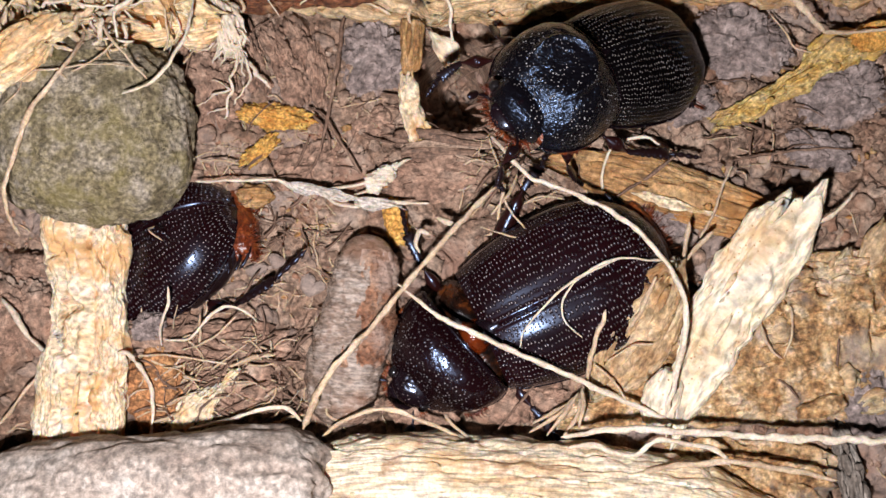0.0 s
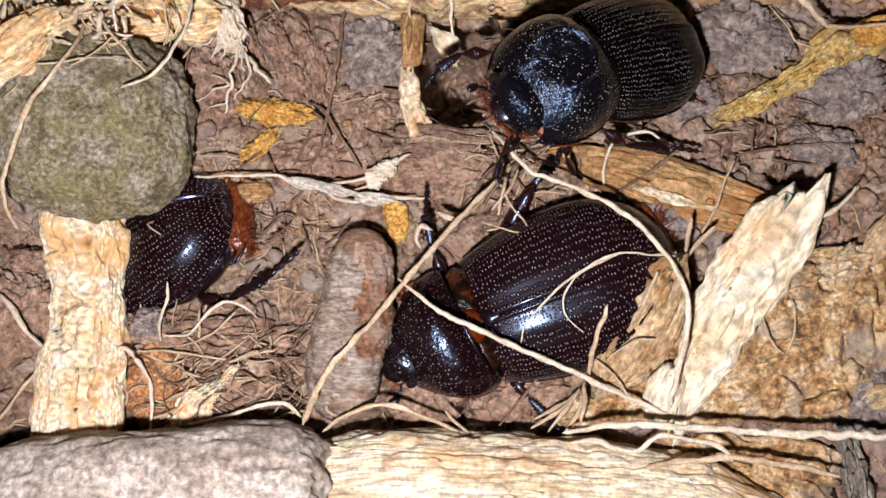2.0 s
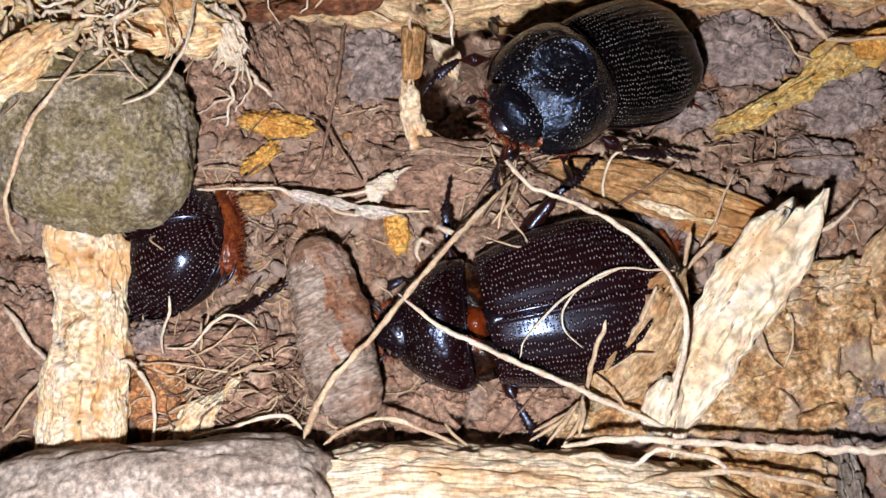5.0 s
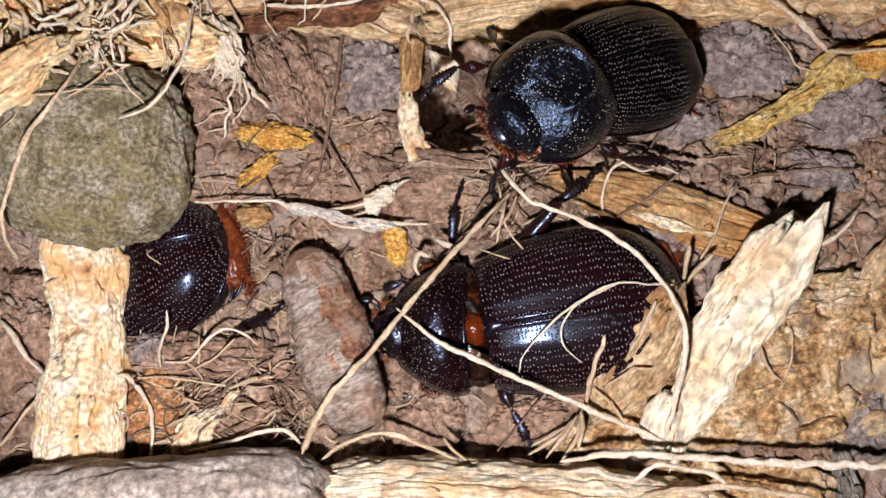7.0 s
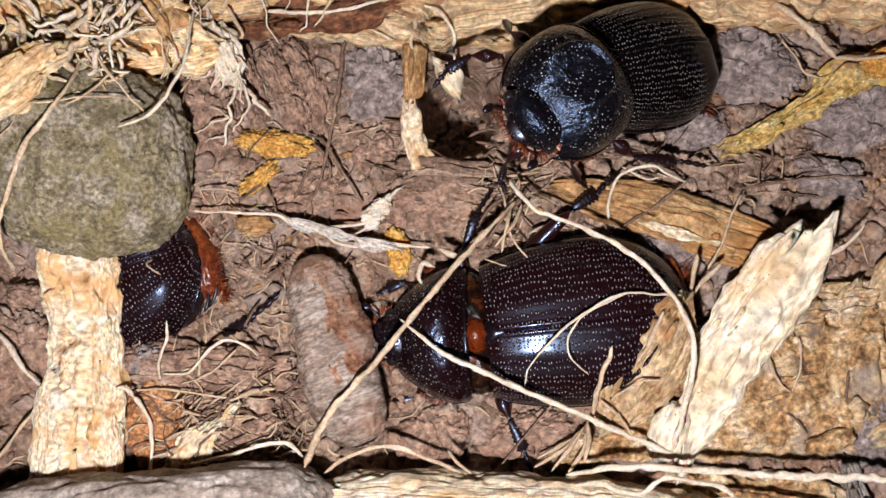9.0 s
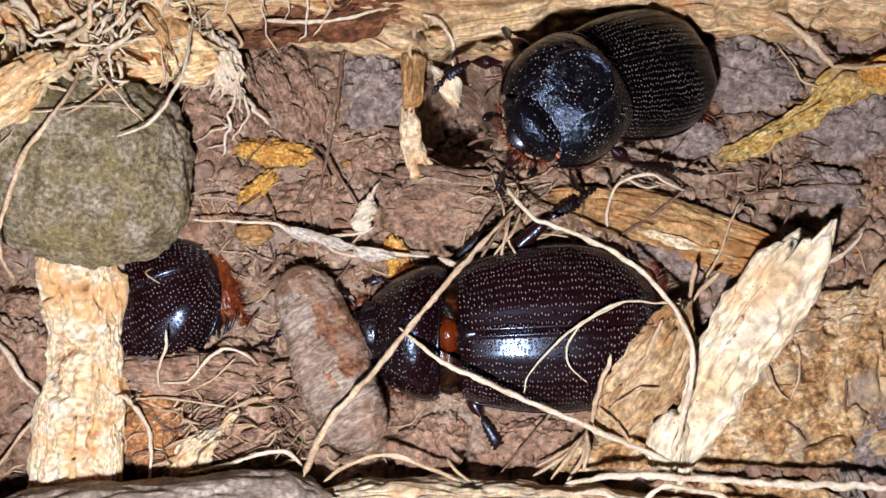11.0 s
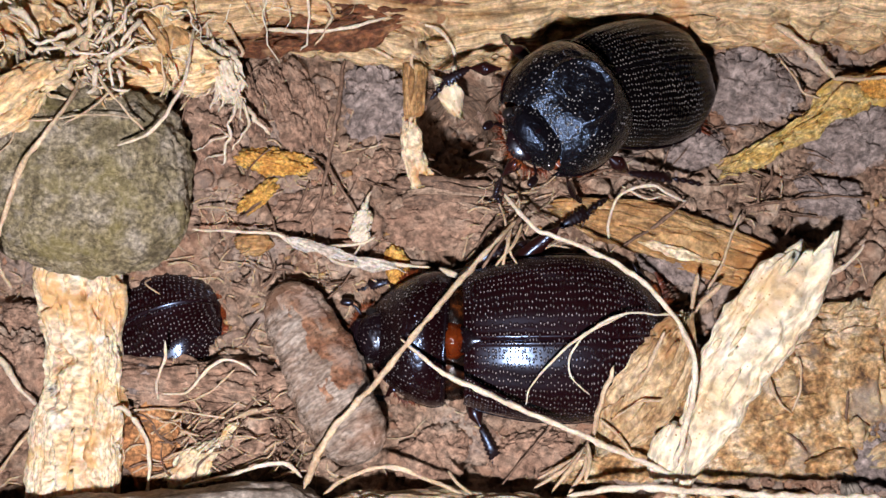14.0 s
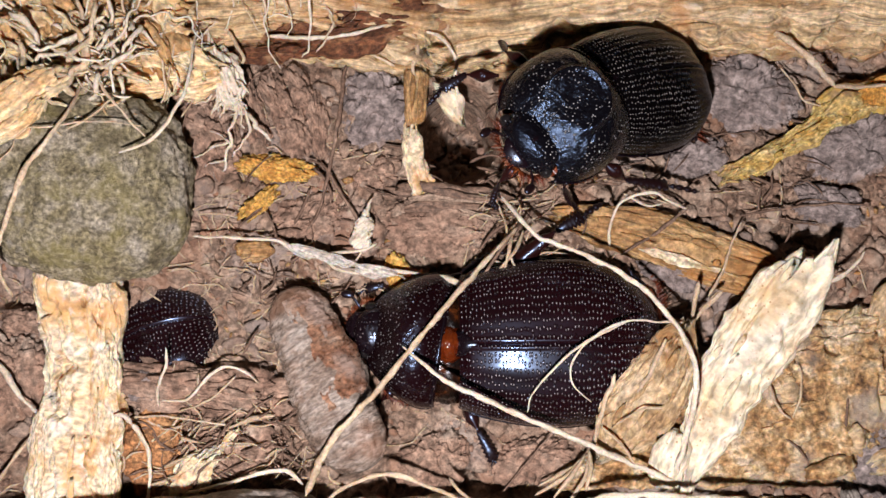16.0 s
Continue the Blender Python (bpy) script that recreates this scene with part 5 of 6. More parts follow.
def root_mat(name, material, count, seed, label, area=(-64, -38, 27, 42), low=5.5):
    """Fine tangled roots over the bark at the upper edge."""
    rnd = np.random.RandomState(seed)
    bits = []
    for k in range(count):
        x, y = rnd.uniform(*area[:2]), rnd.uniform(*area[2:])
        if k % 5 == 0 and low < 6:
            x = rnd.uniform(-40, -14)
            y = rnd.uniform(38.5, 43)
        ang, length = rnd.normal(-0.6, 0.8), rnd.uniform(4, 14)
        z = low + rnd.uniform(0, 3)
        r = rnd.uniform(0.08, 0.34) if low < 6 else rnd.uniform(0.14, 0.5)
        c = rnd.uniform(-0.45, 0.45)
        rows = []
        for j in range(7):
            rows.append((x, y, z + 1.2 * np.sin(j * 0.8 + k), r * (1 - 0.1 * j)))
            x, y = x + np.cos(ang) * length / 6, y + np.sin(ang) * length / 6
            ang += c + rnd.uniform(-0.3, 0.3)
        bits.append(tube(rows, seed * 60 + k, 6, 0.5, 0.25, 0.5, 2))
    thing(name, joined(*bits), material, label, "root", kind="stuff")


root_mat("root_mat", ROOT, 150, 5, "tangled mat of fine tan roots over the bark")
root_mat("white_root_mat", WHITE_ROOT, 110, 6, "tangled fine whitish roots over the bark")


root_mat("root_mat", PEELED, 30, 7, "tangled tan roots hanging over the mossy stone", (-60, -42, 22.5, 31), 10.5)
root_mat("white_root_mat", WHITE_ROOT, 26, 8, "tangled whitish roots hanging over the mossy stone", (-60, -36, 24, 32), 10.0)


def bark_shreds(name, material, count, seed, label):
    """Torn shreds of soft bark heaped at the upper edge."""
    rnd = np.random.RandomState(seed)
    bits = []
    for k in range(count):
        x, y = rnd.uniform(-66, -33), rnd.uniform(27.5, 42)
        y += 3.5 * smooth(-45, -62, x) * rnd.uniform(-1, 0)
        ang, length, w = rnd.normal(-0.35, 0.5), rnd.uniform(2.0, 6.5), rnd.uniform(0.25, 1.3)
        z = 5.6 + rnd.uniform(0, 3.2)
        lift = rnd.uniform(-0.8, 0.8)
        rows = []
        for j in range(4):
            rows.append((x, y, z + lift * j / 3, w * (0.8, 1.1, 0.95, 0.5)[j], w * 0.5))
            x, y, ang = x + np.cos(ang) * length / 3, y + np.sin(ang) * length / 3, ang + rnd.uniform(-0.3, 0.3)
        bits.append(lath(rows, seed * 50 + k, 32, 0.25, 0.45, 1.0, 0.6, 2.6, 3.0, 0.3, 0.4))
    thing(name, joined(*bits), material, label, "bark", kind="stuff")


bark_shreds("pale_shreds", SHRED, 125, 3, "heap of pale torn bark shreds above the stone")
bark_shreds("tan_shreds", TAN, 60, 4, "heap of tan torn bark shreds above the stone")


def soil_fibres():
    """Hair-thin rootlets strewn on the soil."""
    rnd = np.random.RandomState(15)
    bits = []
    for k in range(620):
        x, y = rnd.uniform(-60, 60), rnd.uniform(-32, 34)
        if k % 3 == 0:
            x, y = rnd.uniform(-42, -12), rnd.uniform(-26, 20)
        ang, length, r = rnd.uniform(0, 6.3), rnd.uniform(1.5, 7), rnd.uniform(0.05, 0.15)
        pts = []
        for j in range(4):
            pts.append((x, y))
            x, y = x + np.cos(ang) * length / 3, y + np.sin(ang) * length / 3
            ang += rnd.uniform(-0.6, 0.6)
        bits.append((pts, r))
    zs = soil_height([p[0] for b in bits for p in b[0]], [p[1] for b in bits for p in b[0]]).reshape(-1, 4)
    shape = joined(*[tube([(x, y, h + r + 0.25, r) for (x, y), h in zip(pts, z)], 600 + k, 5, 0.5, bend=0.3, octaves=2) for k, ((pts, r), z) in enumerate(zip(bits, zs))])
    thing("rootlets", shape, ROOT, "hair-thin pale rootlets strewn on the soil", "root", kind="stuff")


soil_fibres()


def litter(name, material, count, seed, box, label, lift=0.0):
    """Short dry straws heaped on a patch of soil."""
    rnd = np.random.RandomState(seed)
    bits = []
    for k in range(count):
        x, y, ang = rnd.uniform(box[0], box[2]), rnd.uniform(box[1], box[3]), rnd.normal(0.2, 0.7)
        n, r, c = rnd.uniform(1.5, 6), rnd.uniform(0.07, 0.26), rnd.uniform(-0.5, 0.5)
        z = 0.9 + lift - 0.1 * y + rnd.uniform(0, 2.0)
        rows = []
        for j in range(4):
            rows.append((x, y, z + rnd.uniform(-0.3, 0.3), r * (1 - 0.15 * j)))
            x, y, ang = x + np.cos(ang) * n / 3, y + np.sin(ang) * n / 3, ang + c
        bits.append(tube(rows, seed * 90 + k, 6, 0.4, octaves=2))
    thing(name, joined(*bits), material, label, "straw", kind="stuff")


litter("straw_litter", ROOT, 70, 21, (-41, -25, -20, -14), "short pale straws heaped on the soil bank", 1.2)
litter("straw_litter", ROOT, 38, 26, (1, 2, 11, 12), "pale dry straws lying beside the beetle")
litter("twig_litter", TWIG, 90, 22, (-40, -26, -19, -14), "short brown twigs and straws on the soil", 1.2)
litter("twig_litter", TWIG, 35, 25, (-28, -12, -14, 8), "short brown twigs and straws on the soil")
litter("twig_litter", TWIG, 60, 23, (5, 6, 46, 22), "short brown twigs and straws on the clay")
litter("twig_litter", TWIG, 40, 24, (-30, 8, 6, 26), "short brown twigs and straws on the soil")


# ---- the husk that the beetle pushes ----
def husk():
    """A blunt wrinkled brown husk, lying along its own y axis."""
    n, ring = 190, 120
    s = np.linspace(-1, 1, n)
    centre = np.stack([0.6 * np.sin(s * 2.2), s * 12.4, 0 * s], -1)
    half = 4.85 * np.clip(1 - np.abs(s) ** 6, 0.0, 1) ** 0.5 * (0.98 - 0.06 * s - 0.12 * s * s) + 0.05
    phi = np.linspace(-np.pi, np.pi, ring, endpoint=False)
    S, P = np.repeat(s * 12.4, ring), np.tile(phi, n)
    C, D = np.cos(P), np.sin(P)
    fold = 0.22 * fbm(np.stack([S * 0.55, C * 1.6, D * 1.6], -1), 5, 3) + 0.55 * fbm(np.stack([S * 0.16, C * 1.3, D * 1.3], -1), 6, 3)
    fold += 0.20 * fbm(np.stack([S * 0.9, C * 5, D * 5], -1), 7, 3) + 0.16 * fbm(np.stack([S * 2.2, C * 1.5, D * 1.5], -1), 17, 2) + 0.10 * fbm(np.stack([S * 2.4, C * 9, D * 9], -1), 8, 2)
    seam = -0.5 * np.exp(-(((P - 1.9) / 0.10) ** 2)) * smooth(4, -6, S)
    r = half[:, None] + (fold + seam).reshape(n, ring) * np.clip(half / 4, 0, 1)[:, None] * 0.8
    side, up = np.tile([1.0, 0, 0], (n, 1)), np.tile([0, 0, 1.0], (n, 1))
    shape = swept(centre, side, up, r * np.cos(phi), r * 0.86 * np.sin(phi), s * 12.4, 0.2)
    ob = tagged(new("husk", mesh_of("husk", shape, PELLET, np.array([0, 0, -4.4]))), "blunt wrinkled grey brown husk pushed by the beetle", "husk")
    # a thin orange brown rind still clings to one side of it
    first, last = 62, 14
    keep = r[first:-last]
    q = np.linspace(0.1, 1.75, 60)
    rr = np.stack([np.interp(q, phi, row) for row in keep])
    Q, T = np.meshgrid(q, s[first:-last])
    ragged = fbm(np.stack([T.ravel() * 5, Q.ravel() * 3, T.ravel() * 0], -1), 44, 4).reshape(T.shape)
    edge = np.minimum(np.minimum(Q - 0.1, 1.5 + 0.2 * T - Q) * 2.2, np.minimum(T - s[first], s[-last - 1] - T) * 6)
    rr = rr + 0.16 * smooth(0.0, 0.25, edge + 1.5 * ragged - 0.05) - 0.08
    v = np.stack([centre[first:-last, :1] + rr * np.cos(Q), T * 12.4 + 0 * Q, rr * 0.86 * np.sin(Q) + 4.4], -1).reshape(-1, 3)
    k = (np.arange(len(T) - 1)[:, None] * 60 + np.arange(59)[None]).ravel()
    part("rind", (v, np.stack([k, k + 1, k + 61, k + 60], -1).tolist(), None), RIND, ob, "orange brown glossy rind")
    return ob


# ---- beetles: head towards +x, origin above the waist at the rim of the wing cases ----
def dome(xs, wide, high, sides, nv, power=0.8, relief=None, cut=0.0):
    """Half-shell over the stations xs; sides -1..1 runs from the right rim over the back to the left rim."""
    a = np.linspace(sides[0], sides[1], nv) * np.pi / 2
    X = np.repeat(xs, nv)
    A = np.tile(a, len(xs))
    Y = np.repeat(wide, nv) * np.sin(A)
    Z = np.repeat(high, nv) * np.abs(np.cos(A)) ** power
    edge = np.abs(np.abs(A) - np.pi / 2) < 1e-6
    Z = Z - edge * cut
    Y = np.where(edge, Y * 0.97, Y)
    if relief is not None:
        Z = Z + relief(X, Y, A)
    v = np.stack([X, Y, Z], -1)
    n = len(xs)
    k = (np.arange(n - 1)[:, None] * nv + np.arange(nv - 1)[None]).ravel()
    f = np.stack([k, k + nv, k + nv + 1, k + 1], -1).tolist()
    uv = np.stack([X, A / (np.pi / 2) * 11.5], -1)
    return v, f, uv


def wing_profile(length, half, tall):
    """Stations along a wing case with its half width and height."""
    s = np.linspace(0, 1, 130) ** 0.9
    back, fore = np.clip((s - 0.5) / 0.5, 0, 1), np.clip((0.5 - s) / 0.5, 0, 1)
    wide = half * np.where(s > 0.5, (1 - back ** 2.2) ** 0.5, 1 - 0.22 * fore ** 2)
    back, fore = np.clip((s - 0.48) / 0.52, 0, 1), np.clip((0.48 - s) / 0.48, 0, 1)
    high = tall * np.where(s > 0.48, (1 - back ** 2.5) ** 0.55, 1 - 0.24 * fore ** 2.6)
    return -s * length, wide, high


def wing_case(side, length, half, tall, ribbed):
    xs, wide, high = wing_profile(length, half, tall)

    def relief(X, Y, A):
        q = np.abs(A)
        arc = q * 11.5 / (np.pi / 2)
        ribs = (0.03 * np.cos(arc * 2 * np.pi / 1.35) if ribbed else 0.035 * np.cos(arc * 2 * np.pi / 2.4)) * smooth(0.10, 0.2, q)
        seam = 0.16 * np.exp(-(((np.abs(Y) - 0.42) / 0.26) ** 2)) - 0.22 * np.exp(-((Y / 0.13) ** 2))
        bulge = 0.45 * np.exp(-(((X + length * 0.10) / 1.8) ** 2 + ((q - 1.0) / 0.22) ** 2)) + 0.3 * np.exp(-(((X + length * 0.86) / 2.0) ** 2 + ((q - 0.75) / 0.25) ** 2))
        return ribs * smooth(-length, -length * 0.75, X) + seam + bulge - 0.5 * smooth(-1.6, 0, X) ** 2

    span = (0.0, 1.0) if side > 0 else (-1.0, 0.0)
    return dome(xs, wide, high, span, 84, 0.75, relief, 0.7)


def wing_edge(side, length, half, tall):
    """The thin raised rim that runs round the outer margin of a wing case."""
    xs, wide, high = wing_profile(length, half, tall)
    rows = [(x, side * w * 1.005, 0.05, 0.17) for x, w in zip(xs[4:-1:4], wide[4:-1:4])]
    return tube(rows, 16, 8, 0.4, 0.04, 0.0)


def leg(beetle, hip, knee, ankle, toe, thick=1.0, label=""):
    """A leg: femur, spined tibia and a beaded foot; returns the femur, which turns at the hip."""
    hip, knee, ankle, toe = (np.array(p, float) for p in (hip, knee, ankle, toe))
    femur = part("leg", tube([(*hip, 1.0 * thick), (*(hip * 0.5 + knee * 0.5), 1.15 * thick), (*knee, 0.62 * thick)], 1, 14, 0.3, 0.04, 0.0), FEMUR, beetle, label, hip)
    rows = []
    for j in range(15):
        k = j / 14
        rows.append((*(knee + (ankle - knee) * k - hip), thick * (0.42 + 0.4 * k + (0.34 * k + 0.12) * (j % 2)), thick * (0.4 + 0.25 * k)))
    part("tibia", lath(rows, 2, 18, 0.2, 0.03, 0.05, 0, 0.25, 2.0), LEG, femur)
    ks = np.repeat(np.linspace(0.15, 1.0, 9), 6)
    spread = np.arange(len(ks)) * 2.4
    way = (ankle - knee) / np.linalg.norm(ankle - knee)
    out = np.stack([np.cos(spread), np.sin(spread), 0.3 * np.sin(spread * 1.7)], -1) * 0.8 + way * 0.9
    tagged(part("bristles", fringe(knee - hip + (ankle - knee) * ks[:, None], out, 74, 1.1 * thick), LEG, femur, "stiff dark bristles"), kind="stuff")
    rows = []
    for j in range(13):
        k = j / 12
        r = thick * (0.26 + 0.24 * abs(np.sin(k * np.pi * 4))) * (1 - 0.6 * (k > 0.9))
        rows.append((*(ankle + (toe - ankle) * k - hip), r))
    part("foot", tube(rows, 3, 8, 0.2, 0.05, 0.05), LEG, femur)
    return femur


def fringe(points, ways, seed, long=1.3):
    """Stiff amber hairs: thin tapered three-sided spikes, bent at half their length."""
    rnd = np.random.RandomState(seed)
    corner = np.stack([np.cos(np.arange(3) * 2.0944), np.sin(np.arange(3) * 2.0944), np.zeros(3)], -1)
    vs, fs = [], []
    for p, w in zip(points, ways):
        w = np.array(w) + rnd.normal(0, 0.25, 3)
        k = long * rnd.uniform(0.6, 1.2)
        base, mid, end = np.array(p), np.array(p) + w * k * 0.5, np.array(p) + w * k + [0, 0, -0.2]
        a = np.cross(w, [0.1, 0.2, 1.0])
        a = a / (np.linalg.norm(a) + 1e-9)
        c = np.cross(a, w / (np.linalg.norm(w) + 1e-9))
        ring = corner[:, :1] * a + corner[:, 1:2] * c
        o = 7 * len(vs)
        vs.append(np.vstack([base + ring * 0.09, mid + ring * 0.07, end]))
        for j in range(3):
            e = (j + 1) % 3
            fs += [[o + j, o + e, o + 3 + e, o + 3 + j], [o + 3 + j, o + 3 + e, o + 6]]
    return np.vstack(vs), fs, None


def beetle(label, male, legs, length, half, tall):
    body = tagged(new("beetle"), label, "beetle", "beetles")
    shell_mat = BLACK_ELYTRA if male else ELYTRA
    part("abdomen", blob((-length * 0.5, 0, -1.2), (length * 0.49, half * 0.93, 3.6), 2, 5, 2.3, 0.03), LEG, body)
    for side in (-1, 1):
        case = part("wing_case", wing_case(side, length, half, tall, male), shell_mat, body, "ribbed black wing case with pitted rows" if male else "dark maroon wing case with rows of fine pits")
        part("rim", wing_edge(side, length, half, tall), BLACK, case, "thin raised glossy rim")
    k = tall / 7.4
    part("scutellum", lath([(0.5, 0, 4.9 * k, 1.9, 0.4), (-0.5, 0, 5.6 * k, 1.4, 0.5), (-2.2, 0, 6.3 * k, 0.25, 0.3)], 3, 20, 0.2, 0.0, 0.0, 0, 0.0, 2), BLACK, body, "small glossy black triangular plate")
    part("neck", blob((1.4, 0, -0.8), (3.6, half * 0.7, 4.9 * k), 4, 5, 2.4, 0.06, 2.0, 0.03), NECK, body, "blackish brown neck skin with amber folds")
    part("waist", blob((1.3, 0, 0.6), (2.4, 2.9, 5.6 * k), 4, 5, 2.0, 0.05), AMBER_SKIN, body, "amber brown membrane behind the thorax")
    arc = np.linspace(-1.35, 1.35, 150)
    tip = [(-length * (0.95 + 0.07 * np.cos(a)), half * 0.80 * np.sin(a), -1.2 - 1.2 * abs(np.cos(3 * a))) for a in arc]
    tagged(part("tail_fringe", fringe(tip, [(-1, 0.9 * np.sin(a), 0.1) for a in arc], 71, 1.7), AMBER, body, "short amber hairs at the tail"), kind="stuff")
    part("tail_plate", blob((-length * 0.925, 0, -2.0), (2.6, half * 0.68, 2.6), 8, 5, 2.2, 0.08, 2.4, 0.05), AMBER, body, "amber brown tail plate")
    for j in (0.86, 0.93, 0.99):
        band = [(-length * (0.80 + (j - 0.80) * np.cos(a * 0.9)) - 0.8, half * (1.62 - 0.85 * j) * np.sin(a), -0.5 - 3.0 * (j - 0.86) / 0.13 * 0.5, 0.22) for a in np.linspace(-1.5, 1.5, 30)]
        part("belly_ring", tube(band, 18, 8, 0.4, 0.05, 0.05), LEG, body)

    size, big, tip_high = (11.6, 7.5, 8.0) if male else (9.5, 8.6, 7.3)
    s = np.linspace(0, 1, 140)
    if male:
        wide = big * np.interp(s, [0, 0.05, 0.25, 0.5, 0.72, 0.9, 1], [0.9, 0.96, 1.02, 1.03, 0.96, 0.82, 0.66])
        high = tip_high * np.interp(s, [0, 0.07, 0.24, 0.47, 0.7, 0.9, 1], [0.70, 0.83, 0.98, 1.03, 0.90, 0.62, 0.38])
    else:
        wide = big * np.interp(s, [0, 0.04, 0.2, 0.4, 0.65, 0.85, 1], [0.95, 0.99, 1.01, 0.95, 0.80, 0.63, 0.45])
        high = tip_high * np.interp(s, [0, 0.06, 0.2, 0.4, 0.65, 0.85, 1], [0.72, 0.82, 0.98, 1.04, 0.90, 0.6, 0.2])
    soft = np.hanning(51) / np.hanning(51).sum()
    for k in range(2):
        wide, high = (np.convolve(np.r_[2 * q[0] - q[25:0:-1], q, 2 * q[-1] - q[-2:-27:-1]], soft, "valid") for q in (wide, high))

    def hollow(X, Y, A):
        grain = fbm(np.stack([X * 1.1, Y * 1.1, X * 0], -1), 6, 3)
        if not male:
            return -0.45 * np.exp(-(((X - 7.2) / 1.3) ** 2 + (Y / 2.0) ** 2)) + 0.25 * np.exp(-(((X - 5.6) / 0.9) ** 2 + (Y / 1.2) ** 2)) + 0.05 * grain
        r = np.hypot(X - 7.4, Y + 0.6)
        rim = 0.7 * np.exp(-(((r - 3.6) / 0.36) ** 2)) * smooth(9.6, 7.4, X)
        return -0.9 * smooth(3.5, 0.4, r) + rim + 0.10 * grain

    shield = dome(s * size, wide, high, (-1, 1), 140, 0.7, hollow, 0.9)
    seat = np.array([-1.0 if male else 1.9, 0, 0])
    thorax = part("thorax", (shield[0] + seat, *shield[1:]), ROUGHBLACK if male else THORAX, body, "hollowed dusted black thorax shield with painted glints" if male else "domed glossy black thorax shield", seat)
    hem = [(s[5] * size, wide[5] * np.sin(a), high[5] * np.abs(np.cos(a)) ** 0.7 + 0.05, 0.2) for a in np.linspace(-1.5, 1.5, 40)]
    part("hem", tube(hem, 15, 8, 0.3, 0.02, 0.0), BLACK, thorax, "thin raised glossy hem")
    for sgn in (-1, 1):
        rows = [(s[k] * size, sgn * wide[k] * 1.003, 0.05, 0.16) for k in range(5, 138, 6)]
        part("margin", tube(rows, 16, 8, 0.4, 0.03, 0.0), BLACK, thorax)
    part("underside", blob((size * 0.46, 0, -0.6), (size * 0.44, big * 0.8, 2.6), 5, 4, 2.2, 0.03), LEG, thorax)
    turn = np.linspace(-2.6, 2.6, 260)
    rim = [(size * (0.48 + 0.44 * np.cos(a)), big * 0.95 * np.sin(a) * (0.75 if np.cos(a) > 0.5 else 1), -0.6) for a in turn]
    tagged(part("thorax_fringe", fringe(rim, [(0.5 * np.cos(a), np.sin(a), -0.1) for a in turn], 72, 0.9 if male else 0.8), AMBER, thorax, "amber hairs below the thorax"), kind="stuff")
    x0 = size - (0.2 if male else 0.5)
    part("head", blob((x0 + 0.0, 0, 1.2), (2.7, 3.9, 2.7) if male else (2.5, 3.0, 2.2), 6, 5, 2.3, 0.05), ROUGHBLACK if male else BLACK, thorax, "small glossy black head")
    part("clypeus", lath([(x0 + 1.6, 0, 1.2, 2.5, 0.9), (x0 + 3.0, 0, 0.7, 1.8, 0.6), (x0 + 3.8, 0, 0.3, 1.0, 0.35)], 7, 28, 0.2, 0.0, 0.05, 0, 0.1, 2.2), BLACK, thorax)
    for sgn in (-1, 1):
        part("eye", blob((x0 + 0.9, sgn * (3.7 if male else 2.9), 1.0), (0.8, 0.7, 0.8), 9, 3, 2, 0.0), EYE, thorax)
        part("antenna", joined(tube([(x0 + 2.2, sgn * 2.4, 0.6, 0.2), (x0 + 3.0, sgn * 3.4, 0.8, 0.16), (x0 + 3.8, sgn * 3.9, 0.8, 0.2)], 12, 6, 0.3, 0.05, 0), blob((x0 + 4.2, sgn * 4.0, 0.8), (0.9, 0.5, 0.4), 13, 3, 2, 0.05)), LEG, thorax)
    horn = [(x0 - 0.8, 0, 2.0, 1.7), (x0 + 0.5, 0, 3.0, 1.4), (x0 + 1.4, 0, 3.5, 1.0), (x0 + 2.0, 0, 3.6, 0.5)] if male else [(x0 + 1.6, 0, 1.8, 0.7), (x0 + 1.7, 0, 2.6, 0.5), (x0 + 1.6, 0, 3.1, 0.25)]
    part("horn", tube(horn, 14, 14, 0.2, 0.03, 0.0), BLACK, thorax, "curved black horn" if male else "short blunt horn")
    if male:
        part("collar", blob((size * 0.48, 0, -0.9), (size * 0.47, big * 0.99, 1.0), 17, 5, 2.4, 0.05, 2.0, 0.06), AMBER, thorax, "amber brown hairy collar below the shield")
    turn = np.linspace(-1.7, 1.7, 150)
    brush = [(x0 + 1.2 + 2.2 * np.cos(a), 3.4 * np.sin(a), 0.2) for a in turn]
    tagged(part("mouth_fringe", fringe(brush, [(0.8 * np.cos(a), 0.9 * np.sin(a), 0.25) for a in turn], 73, 1.5 if male else 0.9), AMBER, thorax, "amber hairs round the mouth"), kind="stuff")
    made = [leg(body, *row) for row in legs]
    return body, thorax, made


NECK = surface("neck_skin", [(0.46, (0.004, 0.002, 0.0015)), (0.56, (0.02, 0.006, 0.0025)), (0.66, (0.09, 0.024, 0.006)), (0.8, (0.2, 0.07, 0.016))], 2.6, rough=(0.15, 0.3), bump=0.4, depth=0.2, spec=0.5, grit=(0.5, 0.15), mottle=(0.8, 1.15))
# Its pale pit colour is a painted glint along the rows.
BLACK_ELYTRA = shell("black_wing_shell", (0.0014, 0.001, 0.0012), (0.0028, 0.0018, 0.0022), 0.17, (0.40, 0.675), 0.24, (0.5, 0.45, 0.41), glint_dust_amount=0.8, randomness=0.45, clump=260, fleck=(0.06, 0.17), gloss=(0.14, 0.0), share=(0.40, 0.6))
EYE = bpy.data.materials.new("eye")
EYE.use_nodes = True
EYE.node_tree.nodes["Principled BSDF"].inputs["Base Color"].default_value = (0.01, 0.008, 0.008, 1)
